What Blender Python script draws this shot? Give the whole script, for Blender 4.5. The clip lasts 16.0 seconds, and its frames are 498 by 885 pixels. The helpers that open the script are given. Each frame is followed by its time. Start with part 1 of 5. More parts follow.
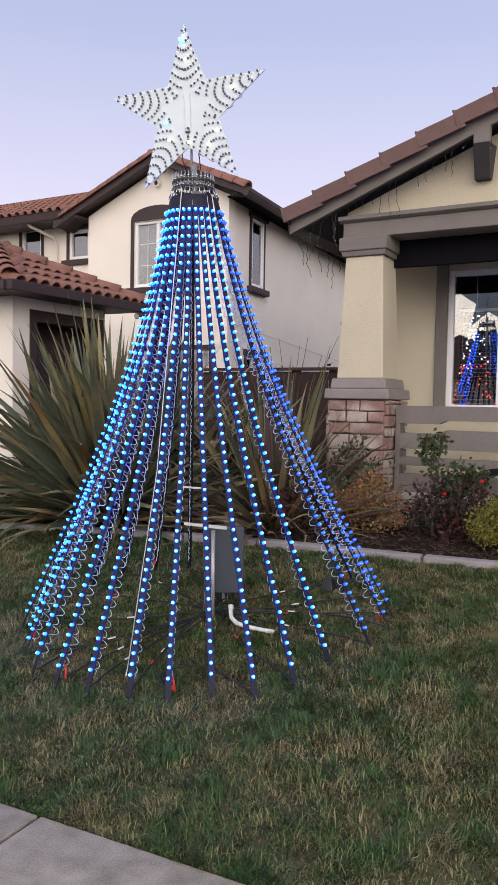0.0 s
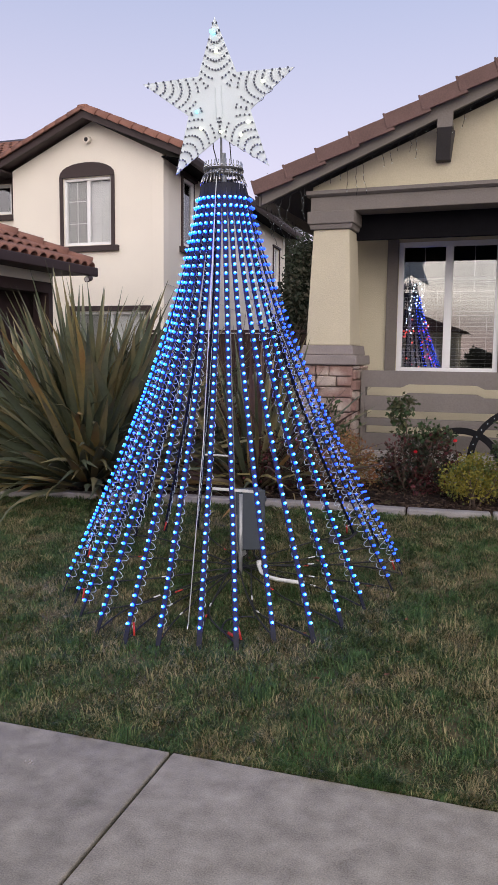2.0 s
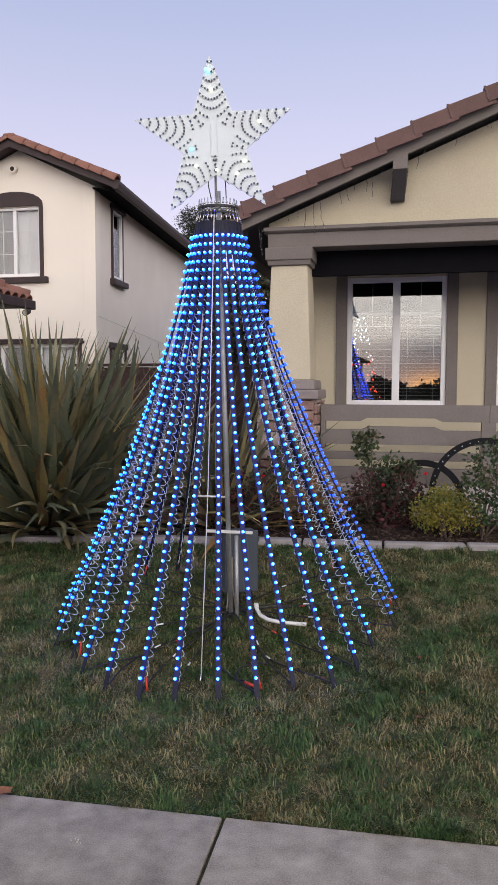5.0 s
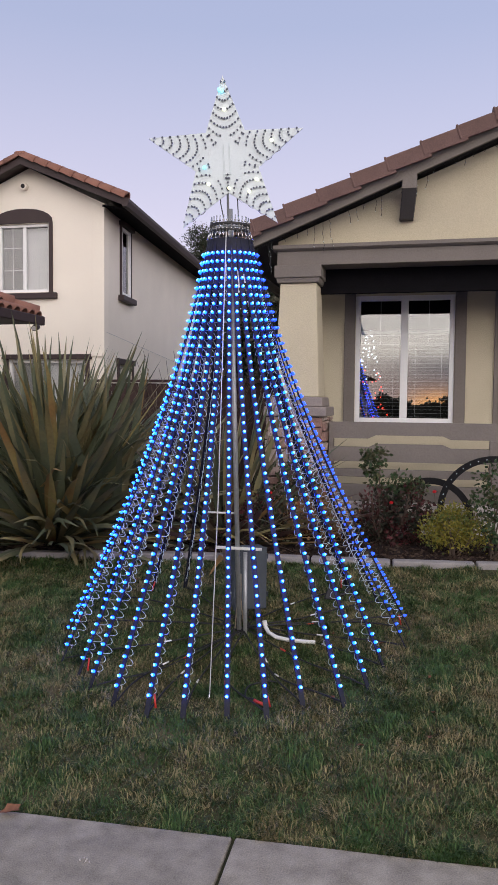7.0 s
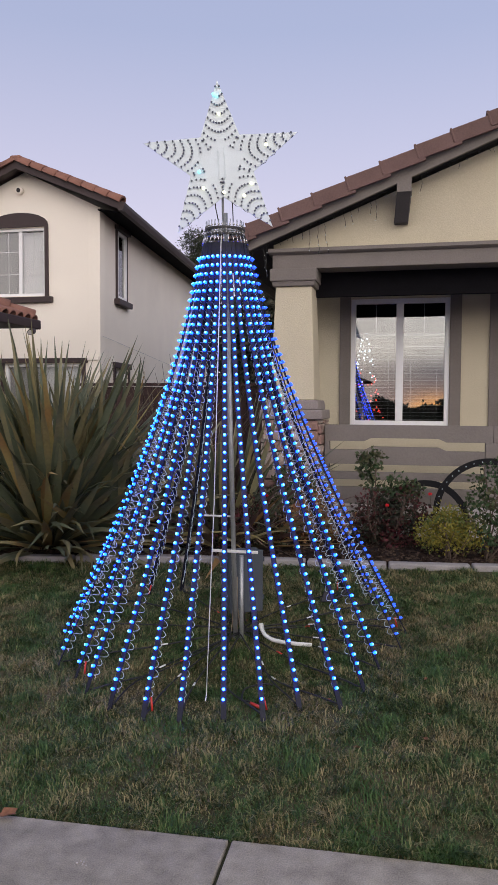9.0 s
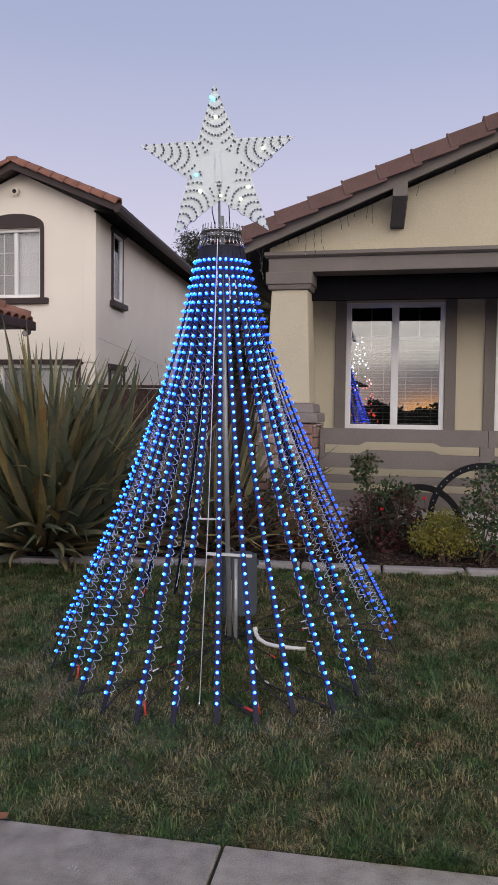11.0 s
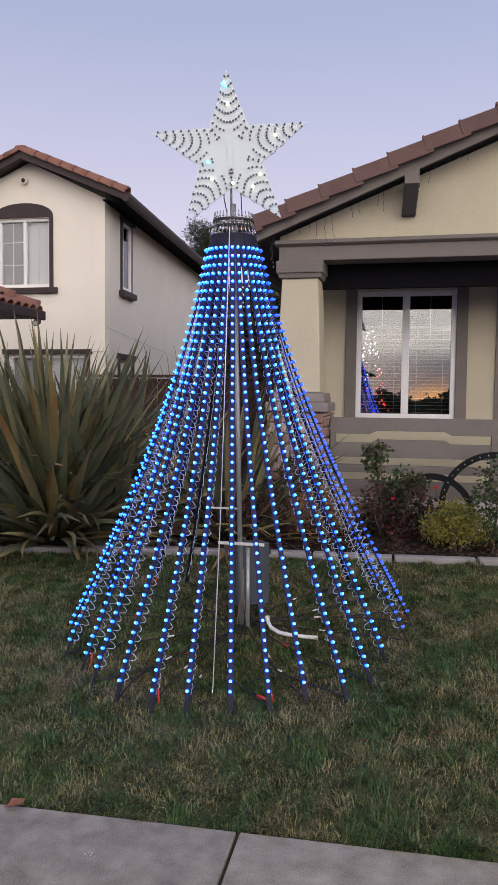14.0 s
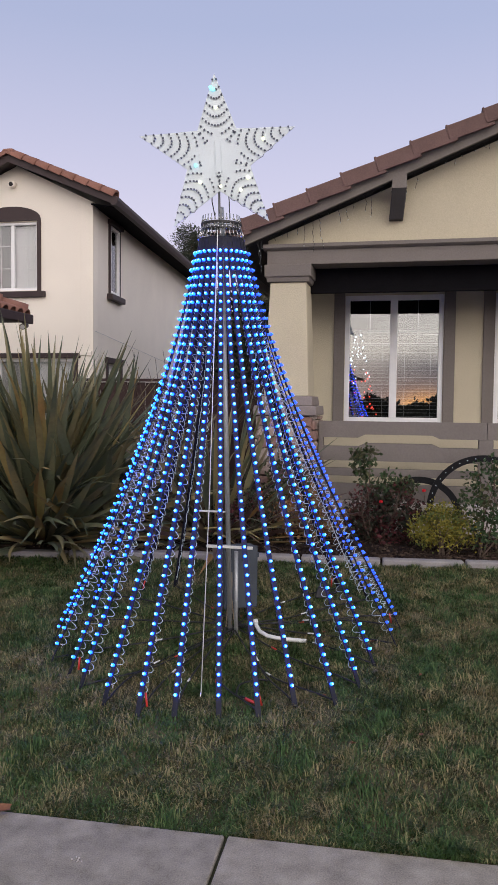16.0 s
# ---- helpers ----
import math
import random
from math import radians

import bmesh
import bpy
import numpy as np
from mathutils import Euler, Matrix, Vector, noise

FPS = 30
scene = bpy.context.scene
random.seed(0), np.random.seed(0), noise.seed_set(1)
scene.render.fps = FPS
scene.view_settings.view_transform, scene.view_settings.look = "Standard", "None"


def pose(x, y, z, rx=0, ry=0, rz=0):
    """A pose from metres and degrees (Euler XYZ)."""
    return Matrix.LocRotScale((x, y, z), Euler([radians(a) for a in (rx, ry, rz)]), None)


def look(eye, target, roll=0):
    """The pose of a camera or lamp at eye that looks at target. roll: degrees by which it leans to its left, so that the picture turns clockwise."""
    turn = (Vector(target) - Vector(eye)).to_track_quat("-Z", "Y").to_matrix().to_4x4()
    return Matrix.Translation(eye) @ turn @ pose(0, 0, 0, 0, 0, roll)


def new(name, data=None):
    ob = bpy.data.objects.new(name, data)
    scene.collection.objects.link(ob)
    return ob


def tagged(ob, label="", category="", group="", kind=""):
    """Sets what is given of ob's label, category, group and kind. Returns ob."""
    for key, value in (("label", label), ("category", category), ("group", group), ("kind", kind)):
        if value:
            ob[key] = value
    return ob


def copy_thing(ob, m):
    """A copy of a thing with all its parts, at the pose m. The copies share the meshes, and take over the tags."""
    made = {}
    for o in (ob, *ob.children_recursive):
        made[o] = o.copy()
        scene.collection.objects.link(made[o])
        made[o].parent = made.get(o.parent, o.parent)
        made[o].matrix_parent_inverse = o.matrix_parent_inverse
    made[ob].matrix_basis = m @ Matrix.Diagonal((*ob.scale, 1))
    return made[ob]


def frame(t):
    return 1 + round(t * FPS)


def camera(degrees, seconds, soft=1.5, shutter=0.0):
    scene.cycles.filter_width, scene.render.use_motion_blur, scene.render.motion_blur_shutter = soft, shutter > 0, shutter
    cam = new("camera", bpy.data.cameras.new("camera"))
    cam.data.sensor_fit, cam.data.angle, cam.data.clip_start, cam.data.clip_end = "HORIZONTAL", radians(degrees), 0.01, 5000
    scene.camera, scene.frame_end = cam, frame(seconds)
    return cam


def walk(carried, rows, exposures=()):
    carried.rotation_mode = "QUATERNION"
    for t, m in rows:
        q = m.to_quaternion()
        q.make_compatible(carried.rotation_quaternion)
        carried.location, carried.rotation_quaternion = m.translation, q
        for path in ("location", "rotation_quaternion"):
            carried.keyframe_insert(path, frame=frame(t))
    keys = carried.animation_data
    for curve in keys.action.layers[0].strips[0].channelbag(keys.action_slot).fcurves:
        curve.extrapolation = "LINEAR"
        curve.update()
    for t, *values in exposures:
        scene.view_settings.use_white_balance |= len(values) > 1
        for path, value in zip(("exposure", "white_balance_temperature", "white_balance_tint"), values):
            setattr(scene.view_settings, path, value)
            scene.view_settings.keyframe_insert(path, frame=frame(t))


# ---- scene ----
cam = camera(35.4, 16.0)
PATH = [
    (0, (0.399, 0.19, 1.655), (-0.574, 1.934, 1.551), 1.0),
    (0.5, (0.35, -0.063, 1.717), (-0.588, 1.699, 1.596), 1.2),
    (1, (0.318, -0.277, 1.774), (-0.604, 1.483, 1.543), 2.6),
    (1.5, (0.027, -0.494, 1.772), (-0.738, 1.345, 1.59), -1.5),
    (2, (-0.29, -0.606, 1.803), (-0.98, 1.258, 1.577), 0.6),
    (2.5, (-0.551, -0.59, 1.836), (-1.157, 1.303, 1.612), 0.5),
    (3, (-0.827, -0.655, 1.863), (-1.284, 1.28, 1.647), -2.2),
    (3.5, (-0.943, -0.683, 1.874), (-1.375, 1.259, 1.668), 0.0),
    (4, (-0.951, -0.694, 1.873), (-1.382, 1.25, 1.683), -0.1),
    (6.5, (-0.982, -0.701, 1.861), (-1.437, 1.244, 1.751), 0.5),
    (7, (-0.992, -0.706, 1.864), (-1.445, 1.239, 1.755), 0.5),
    (7.5, (-0.985, -0.717, 1.871), (-1.437, 1.229, 1.765), 0.4),
    (8, (-0.984, -0.721, 1.865), (-1.435, 1.225, 1.764), 0.5),
    (8.5, (-0.98, -0.719, 1.872), (-1.428, 1.227, 1.769), 0.3),
    (9, (-0.983, -0.717, 1.865), (-1.428, 1.231, 1.764), 0.3),
    (11.5, (-0.99, -0.712, 1.874), (-1.42, 1.239, 1.779), 0.7),
    (12, (-0.996, -0.712, 1.87), (-1.422, 1.24, 1.775), 0.5),
    (12.5, (-1.008, -0.699, 1.843), (-1.446, 1.25, 1.741), 0.8),
    (13, (-1.023, -0.68, 1.834), (-1.486, 1.263, 1.719), 1.0),
    (13.5, (-1.011, -0.709, 1.872), (-1.469, 1.234, 1.748), 1.0),
    (14, (-1.018, -0.711, 1.865), (-1.468, 1.234, 1.744), 0.6),
    (14.5, (-1.02, -0.702, 1.86), (-1.458, 1.246, 1.743), 0.5),
    (15, (-1.012, -0.709, 1.862), (-1.443, 1.241, 1.748), 0.4),
    (15.5, (-1.008, -0.717, 1.863), (-1.434, 1.234, 1.751), 0.5),
    (16, (-1.015, -0.709, 1.855), (-1.437, 1.243, 1.746), 0.6),
]
walk(cam, [(t, look(eye, target, roll)) for t, eye, target, roll in PATH],
     [(0, 0.3), (1, 0.26), (1.5, 0.18), (2, 0.2), (4, 0.22), (6.5, 0.14), (8, 0.04), (9, 0.04), (11.5, -0.08), (12, 0.04), (13, 0.04), (13.5, -0.06), (14, 0.02), (16, 0.06)])

# ---- light ----
world = bpy.data.worlds.new("dusk_sky")
scene.world = world
world.use_nodes = True
wn, wl = world.node_tree.nodes, world.node_tree.links
wn.clear()
sky = wn.new("ShaderNodeTexSky")
sky.sky_type = "NISHITA"
sky.sun_disc = False
sky.sun_elevation = radians(2.2)
sky.sun_rotation = radians(200)
sky.dust_density, sky.ozone_density, sky.air_density = 1.0, 3.0, 1.0


def wmath(op, a, b=None, c=None):
    nd = wn.new("ShaderNodeMath")
    nd.operation = op
    for k, v in enumerate((a, b, c)):
        if v is None:
            continue
        if isinstance(v, (int, float)):
            nd.inputs[k].default_value = v
        else:
            wl.new(v, nd.inputs[k])
    return nd.outputs[0]


def wmix(fac, a, b, blend="MIX"):
    nd = wn.new("ShaderNodeMix")
    nd.data_type, nd.blend_type = "RGBA", blend
    for k, v in ((0, fac), (6, a), (7, b)):
        if isinstance(v, (int, float)):
            nd.inputs[k].default_value = v
        elif isinstance(v, tuple):
            nd.inputs[k].default_value = (*v, 1)
        else:
            wl.new(v, nd.inputs[k])
    return nd.outputs[2]


# dusk sky: pale rose at the horizon, blue above, brighter and warmer in the west behind the camera
coord = wn.new("ShaderNodeTexCoord").outputs["Generated"]
split = wn.new("ShaderNodeSeparateXYZ")
wl.new(coord, split.inputs[0])
height = wmath("MAXIMUM", split.outputs[2], 0.0)
ramp = wn.new("ShaderNodeValToRGB")
ramp.color_ramp.elements[0].color = (0.84, 0.72, 0.80, 1)
ramp.color_ramp.elements[1].position, ramp.color_ramp.elements[1].color = 0.70, (0.32, 0.37, 0.58, 1)
for place, tone in ((0.2, (0.70, 0.645, 0.80, 1)), (0.42, (0.43, 0.465, 0.66, 1))):
    ramp.color_ramp.elements.new(place).color = tone
wl.new(height, ramp.inputs[0])
dot = wn.new("ShaderNodeVectorMath")
dot.operation = "DOT_PRODUCT"
dot.inputs[1].default_value = (0.22, -0.975, 0.0)
wl.new(coord, dot.inputs[0])
west = wmath("MAXIMUM", dot.outputs["Value"], 0.0)
glowing = wn.new("ShaderNodeVectorMath")
glowing.operation = "DOT_PRODUCT"
glowing.inputs[1].default_value = (0.048, -0.9988, 0.0)
wl.new(coord, glowing.inputs[0])
ember = wmath("MAXIMUM", glowing.outputs["Value"], 0.0)
veil = wn.new("ShaderNodeTexNoise")
veil.inputs["Scale"].default_value, veil.inputs["Detail"].default_value = 2.2, 5.0
stretch = wn.new("ShaderNodeMapping")
stretch.inputs["Scale"].default_value = (1.0, 1.0, 5.0)
wl.new(coord, stretch.inputs[0])
wl.new(stretch.outputs[0], veil.inputs["Vector"])
cloud = wn.new("ShaderNodeMapRange")
cloud.inputs[1].default_value, cloud.inputs[2].default_value = 0.42, 0.62
wl.new(veil.outputs[0], cloud.inputs[0])
bank = wmath("MAXIMUM", wmath("SUBTRACT", 1.95, wmath("MULTIPLY", height, 24.0)), 0.0)
bank = wmath("MINIMUM", wmath("MULTIPLY_ADD", wmath("MINIMUM", bank, 1.0), 0.72, wmath("MULTIPLY", cloud.outputs[0], 0.42)), 1.0)
bright = wmix(bank, (2.3, 2.1, 1.98), (0.36, 0.38, 0.50))
low = wmath("POWER", wmath("SUBTRACT", 1.0, wmath("MINIMUM", wmath("MULTIPLY", height, 20.0), 1.0)), 3.0)
bright = wmix(wmath("MULTIPLY", low, wmath("MULTIPLY", wmath("POWER", ember, 1500.0), wmath("SUBTRACT", 1.15, wmath("MULTIPLY", cloud.outputs[0], 0.6)))), bright, (3.0, 1.4, 0.42))
evening = wmix(wmath("POWER", west, 1.3), ramp.outputs[0], bright)
skymix = wmix(0.05, evening, sky.outputs[0])
wback = wn.new("ShaderNodeBackground")
wback.inputs[1].default_value = 1.0
wout = wn.new("ShaderNodeOutputWorld")
wl.new(skymix, wback.inputs[0])
wl.new(wback.outputs[0], wout.inputs[0])

sun = new("sun", bpy.data.lights.new("sun", "SUN"))
sun.data.energy, sun.data.angle, sun.data.color = 1.3, radians(60), (1.0, 0.88, 0.84)
sun.matrix_world = look((9, -8, 5), (-3, 6, 1))
scene.view_settings.exposure = 0.0


# ---- materials ----
def mat(name, color, rough=0.7, metal=0.0, vary=0.15, scale=6.0, fine=60.0, bump=0.1, dist=0.01, rand=0.0, island=0.0,
        second=None, second_scale=1.5, spec=0.5, second_at=(0.45, 0.65)):
    """Principled surface with mottling at two scales, fine relief and, if wanted, a second colour in patches."""
    m = bpy.data.materials.new(name)
    m.use_nodes = True
    n, l = m.node_tree.nodes, m.node_tree.links
    b = n["Principled BSDF"]
    b.inputs["Roughness"].default_value, b.inputs["Metallic"].default_value = rough, metal
    b.inputs["Specular IOR Level"].default_value = spec
    geo = n.new("ShaderNodeNewGeometry")
    big, small = n.new("ShaderNodeTexNoise"), n.new("ShaderNodeTexNoise")
    for t, sc, det in ((big, scale, 4.0), (small, fine, 3.0)):
        t.inputs["Scale"].default_value, t.inputs["Detail"].default_value = sc, det
        l.new(geo.outputs["Position"], t.inputs["Vector"])
    add = n.new("ShaderNodeMath")
    add.operation = "ADD"
    l.new(big.outputs[0], add.inputs[0])
    l.new(small.outputs[0], add.inputs[1])
    total = add.outputs[0]
    lo, hi = 0.65, 1.35
    for source, amount in (("obj", rand), ("isl", island)):
        if amount:
            mul = n.new("ShaderNodeMath")
            mul.operation = "MULTIPLY_ADD"
            mul.inputs[1].default_value = amount
            if source == "obj":
                l.new(n.new("ShaderNodeObjectInfo").outputs["Random"], mul.inputs[0])
            else:
                l.new(geo.outputs["Random Per Island"], mul.inputs[0])
            l.new(total, mul.inputs[2])
            total = mul.outputs[0]
            lo, hi = lo, hi + amount
    rng = n.new("ShaderNodeMapRange")
    rng.inputs[1].default_value, rng.inputs[2].default_value = lo, hi
    rng.inputs[3].default_value, rng.inputs[4].default_value = 1 - vary, 1 + vary
    l.new(total, rng.inputs[0])
    base = n.new("ShaderNodeRGB")
    base.outputs[0].default_value = (*color, 1)
    out = base.outputs[0]
    if second:
        patch = n.new("ShaderNodeTexNoise")
        patch.inputs["Scale"].default_value, patch.inputs["Detail"].default_value = second_scale, 5.0
        l.new(geo.outputs["Position"], patch.inputs["Vector"])
        ramp = n.new("ShaderNodeMapRange")
        ramp.inputs[1].default_value, ramp.inputs[2].default_value = second_at
        src = patch.outputs[0]
        if rand or island:
            mix2 = n.new("ShaderNodeMath")
            mix2.operation = "MULTIPLY_ADD"
            mix2.inputs[1].default_value = 0.35
            if island:
                l.new(geo.outputs["Random Per Island"], mix2.inputs[0])
            else:
                l.new(n.new("ShaderNodeObjectInfo").outputs["Random"], mix2.inputs[0])
            l.new(src, mix2.inputs[2])
            sub = n.new("ShaderNodeMath")
            sub.operation = "SUBTRACT"
            sub.inputs[1].default_value = 0.175
            l.new(mix2.outputs[0], sub.inputs[0])
            src = sub.outputs[0]
        l.new(src, ramp.inputs[0])
        mx = n.new("ShaderNodeMix")
        mx.data_type = "RGBA"
        mx.inputs[7].default_value = (*second, 1)
        l.new(ramp.outputs[0], mx.inputs[0])
        l.new(out, mx.inputs[6])
        out = mx.outputs[2]
    hsv = n.new("ShaderNodeVectorMath")
    hsv.operation = "SCALE"
    l.new(out, hsv.inputs[0])
    l.new(rng.outputs[0], hsv.inputs["Scale"])
    l.new(hsv.outputs[0], b.inputs["Base Color"])
    if bump:
        bp = n.new("ShaderNodeBump")
        bp.inputs["Strength"].default_value, bp.inputs["Distance"].default_value = bump, dist
        l.new(total, bp.inputs["Height"])
        l.new(bp.outputs[0], b.inputs["Normal"])
    return m


def glow(name, color, strength, cast=False):
    m = bpy.data.materials.new(name)
    m.use_nodes = True
    b = m.node_tree.nodes["Principled BSDF"]
    b.inputs["Base Color"].default_value = (*[0.04 + 0.25 * c for c in color], 1)
    b.inputs["Roughness"].default_value = 0.25
    b.inputs["Emission Color"].default_value = (*color, 1)
    b.inputs["Emission Strength"].default_value = strength
    m.cycles.emission_sampling = "FRONT" if cast else "NONE"
    return m


def glass(name, ior=1.8, tintc=(0.9, 0.93, 0.92)):
    m = bpy.data.materials.new(name)
    m.use_nodes = True
    n, l = m.node_tree.nodes, m.node_tree.links
    n.clear()
    o, mx, fr = n.new("ShaderNodeOutputMaterial"), n.new("ShaderNodeMixShader"), n.new("ShaderNodeFresnel")
    tr, gl = n.new("ShaderNodeBsdfTransparent"), n.new("ShaderNodeBsdfGlossy")
    fr.inputs[0].default_value = ior
    tr.inputs[0].default_value = (*tintc, 1)
    gl.inputs["Roughness"].default_value = 0.01
    l.new(fr.outputs[0], mx.inputs[0])
    l.new(tr.outputs[0], mx.inputs[1])
    l.new(gl.outputs[0], mx.inputs[2])
    l.new(mx.outputs[0], o.inputs[0])
    return m


M_SOIL = mat("soil", (0.055, 0.055, 0.026), 0.95, spec=0.15, second=(0.15, 0.12, 0.065), second_scale=1.3, bump=0.6, vary=0.3)
M_GRASS = mat("grass_blades", (0.052, 0.100, 0.030), 0.65, island=0.9, vary=0.8, scale=7, fine=30, bump=0, second=(0.225, 0.182, 0.092),
              second_scale=3.8, second_at=(0.45, 0.73), spec=0.2)
M_CONC = mat("sidewalk_concrete", (0.325, 0.290, 0.228), 0.92, vary=0.42, scale=9, fine=150, bump=0.5, dist=0.004, rand=0.07,
             second=(0.245, 0.219, 0.174), second_scale=6.0, second_at=(0.45, 0.76), spec=0.2)
M_SLAB = mat("porch_concrete", (0.42, 0.385, 0.36), 0.9, vary=0.2, scale=5, fine=110, bump=0.3, dist=0.005)
M_KERB = mat("edging_concrete", (0.27, 0.252, 0.235), 0.9, vary=0.25, scale=7, fine=120, bump=0.3, dist=0.005, rand=0.15)
M_MULCH = mat("bark_mulch", (0.022, 0.015, 0.012), 0.95, spec=0.2, vary=0.5, island=0.5, bump=0.3)
M_STUCCO = mat("beige_stucco", (0.53, 0.475, 0.345), 0.95, vary=0.10, scale=2.0, fine=85, bump=0.35, dist=0.01)
M_CREAM = mat("cream_stucco", (0.83, 0.77, 0.675), 0.95, vary=0.06, scale=1.2, fine=60, bump=0.3, dist=0.006)
M_TAUPE = mat("taupe_paint", (0.18, 0.158, 0.14), 0.85, vary=0.12, scale=3, fine=60, bump=0.45, dist=0.008)
M_BROWN = mat("dark_brown_paint", (0.037, 0.021, 0.021), 0.6, vary=0.15, scale=4, fine=60, bump=0.1)
M_TILE = mat("brown_roof_tile", (0.14, 0.084, 0.073), 0.9, vary=0.3, scale=5, fine=70, bump=0.3, rand=0.35)
M_TILE2 = mat("terracotta_roof_tile", (0.235, 0.112, 0.08), 0.9, vary=0.3, scale=4, fine=60, bump=0.3, rand=0.3, island=0.4)
M_LEDGE = mat("cast_stone_ledge", (0.25, 0.215, 0.20), 0.9, vary=0.15, scale=6, fine=90, bump=0.25, dist=0.004)
M_STONE = mat("ledge_stone", (0.46, 0.385, 0.33), 0.9, vary=0.42, scale=9, fine=70, bump=0.5, dist=0.01, rand=0.7, second=(0.23, 0.14, 0.115),
              second_scale=3.5, second_at=(0.4, 0.62))
M_MORTAR = mat("mortar", (0.16, 0.13, 0.115), 0.95, vary=0.2, bump=0.3)
M_VINYL = mat("white_vinyl", (0.82, 0.82, 0.82), 0.45, vary=0.04, bump=0.0)
M_ALU = mat("grey_frame", (0.38, 0.36, 0.34), 0.5, vary=0.06, bump=0.0)
M_BLIND = mat("window_blind", (0.58, 0.58, 0.60), 0.6, vary=0.05, bump=0.0)
M_CURTAIN = mat("white_curtain", (0.75, 0.75, 0.76), 0.8, vary=0.08, scale=3, fine=40, bump=0.05)
# dimness of the unlit room and the vent hole is put into this colour
M_UNLIT = mat("unlit_dark", (0.03, 0.028, 0.028), 0.9, vary=0.2, bump=0.0)
# porch and eave shade is put into this near-black colour
M_SHADE = mat("shade_black", (0.009, 0.0085, 0.01), 0.95, vary=0.15, bump=0.1, spec=0.06)
M_SOFFIT = mat("dark_soffit", (0.055, 0.05, 0.05), 0.85, vary=0.1, bump=0.1)
M_GLASS = glass("window_glass", 2.9)
M_GLASS2 = glass("neighbour_glass", 1.5, (0.95, 0.96, 0.96))
M_SCREEN = mat("grey_insect_screen", (0.36, 0.36, 0.36), 0.8, vary=0.05, bump=0)
M_STRAP = mat("black_plastic_strap", (0.016, 0.017, 0.03), 0.6, vary=0.25, scale=9, fine=90, bump=0.1, spec=0.25)
M_WIRE = mat("pale_wire", (0.60, 0.71, 0.75), 0.5, vary=0.15, bump=0)
M_CABLE = mat("black_cable", (0.014, 0.014, 0.015), 0.5, vary=0.2, bump=0)
M_RED = mat("red_plug", (0.55, 0.045, 0.03), 0.45, vary=0.15, bump=0)
M_WHITEP = mat("white_plastic_pipe", (0.7, 0.7, 0.68), 0.45, vary=0.08, scale=9, bump=0.05)
M_STEEL = mat("galvanised_steel", (0.42, 0.43, 0.44), 0.45, 0.6, vary=0.15, scale=20, fine=120, bump=0.1, dist=0.002)
M_CHROME = mat("bright_bolt_steel", (0.65, 0.65, 0.65), 0.25, 0.9, vary=0.1, bump=0)
M_BOX = mat("slate_grey_plastic", (0.05, 0.062, 0.08), 0.55, vary=0.1, scale=5, fine=80, bump=0.08)
M_STAR = mat("white_corrugated_plastic", (0.67, 0.74, 0.765), 0.5, vary=0.04, scale=8, fine=120, bump=0.08, dist=0.002)
M_BULB = mat("unlit_grey_bulb", (0.13, 0.14, 0.18), 0.3, vary=0.2, scale=30, bump=0)
M_LEAF = mat("flax_leaf", (0.100, 0.118, 0.068), 0.45, vary=0.4, scale=3, fine=30, rand=0.7, bump=0.15, second=(0.20, 0.165, 0.075), second_scale=1.6,
             second_at=(0.44, 0.66))
M_LEAFDRY = mat("dry_flax_leaf", (0.30, 0.25, 0.095), 0.6, vary=0.35, scale=3, fine=30, rand=0.6, bump=0.15, second=(0.24, 0.14, 0.05))
M_LEAFRED = mat("bronze_flax_leaf", (0.085, 0.05, 0.045), 0.5, vary=0.4, scale=3, fine=30, rand=0.7, bump=0.15, second=(0.20, 0.16, 0.09), second_scale=1.4)
M_IRON = mat("black_iron", (0.012, 0.012, 0.013), 0.75, 0.0, vary=0.2, bump=0.1, spec=0.12)
M_FENCE = mat("red_brown_fence_wood", (0.05, 0.027, 0.024), 0.85, vary=0.25, scale=4, fine=50, rand=0.4, bump=0.3)
M_TWIG = mat("twig_bark", (0.10, 0.07, 0.05), 0.85, vary=0.25, bump=0.2)
L_BLUE = glow("blue_led", (0.003, 0.044, 1.0), 15, True)
# whiter tip: the glare core of a bulb is put into the colour
L_CORE = glow("led_glare_core", (0.055, 0.22, 1.0), 13, True)
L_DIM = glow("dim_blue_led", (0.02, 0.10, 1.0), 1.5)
L_CYAN = glow("cyan_led", (0.2, 0.8, 1.0), 2.5)
L_WARM = glow("warm_led", (1.0, 0.95, 0.68), 2.4)
L_RED, L_GREEN, L_WHITE = glow("red_led", (1, 0.06, 0.04), 3.0), glow("green_led", (0.05, 0.9, 0.25), 2.5), glow("white_led", (0.75, 0.85, 1), 3.0)


# ---- builders ----
def box(bm, x0, x1, y0, y1, z0, z1, bevel=0.0):
    r = bmesh.ops.create_cube(bm, size=1.0, matrix=Matrix.Translation(((x0 + x1) / 2, (y0 + y1) / 2, (z0 + z1) / 2)) @ Matrix.Diagonal((x1 - x0, y1 - y0, z1 - z0, 1)))
    if bevel:
        es = list({e for v in r["verts"] for e in v.link_edges})
        bmesh.ops.bevel(bm, geom=es, offset=bevel, segments=2, affect="EDGES", profile=0.5)
    return bm


def boxes(*rows, bevel=0.0):
    bm = bmesh.new()
    for r in rows:
        box(bm, *r, bevel=bevel)
    return bm


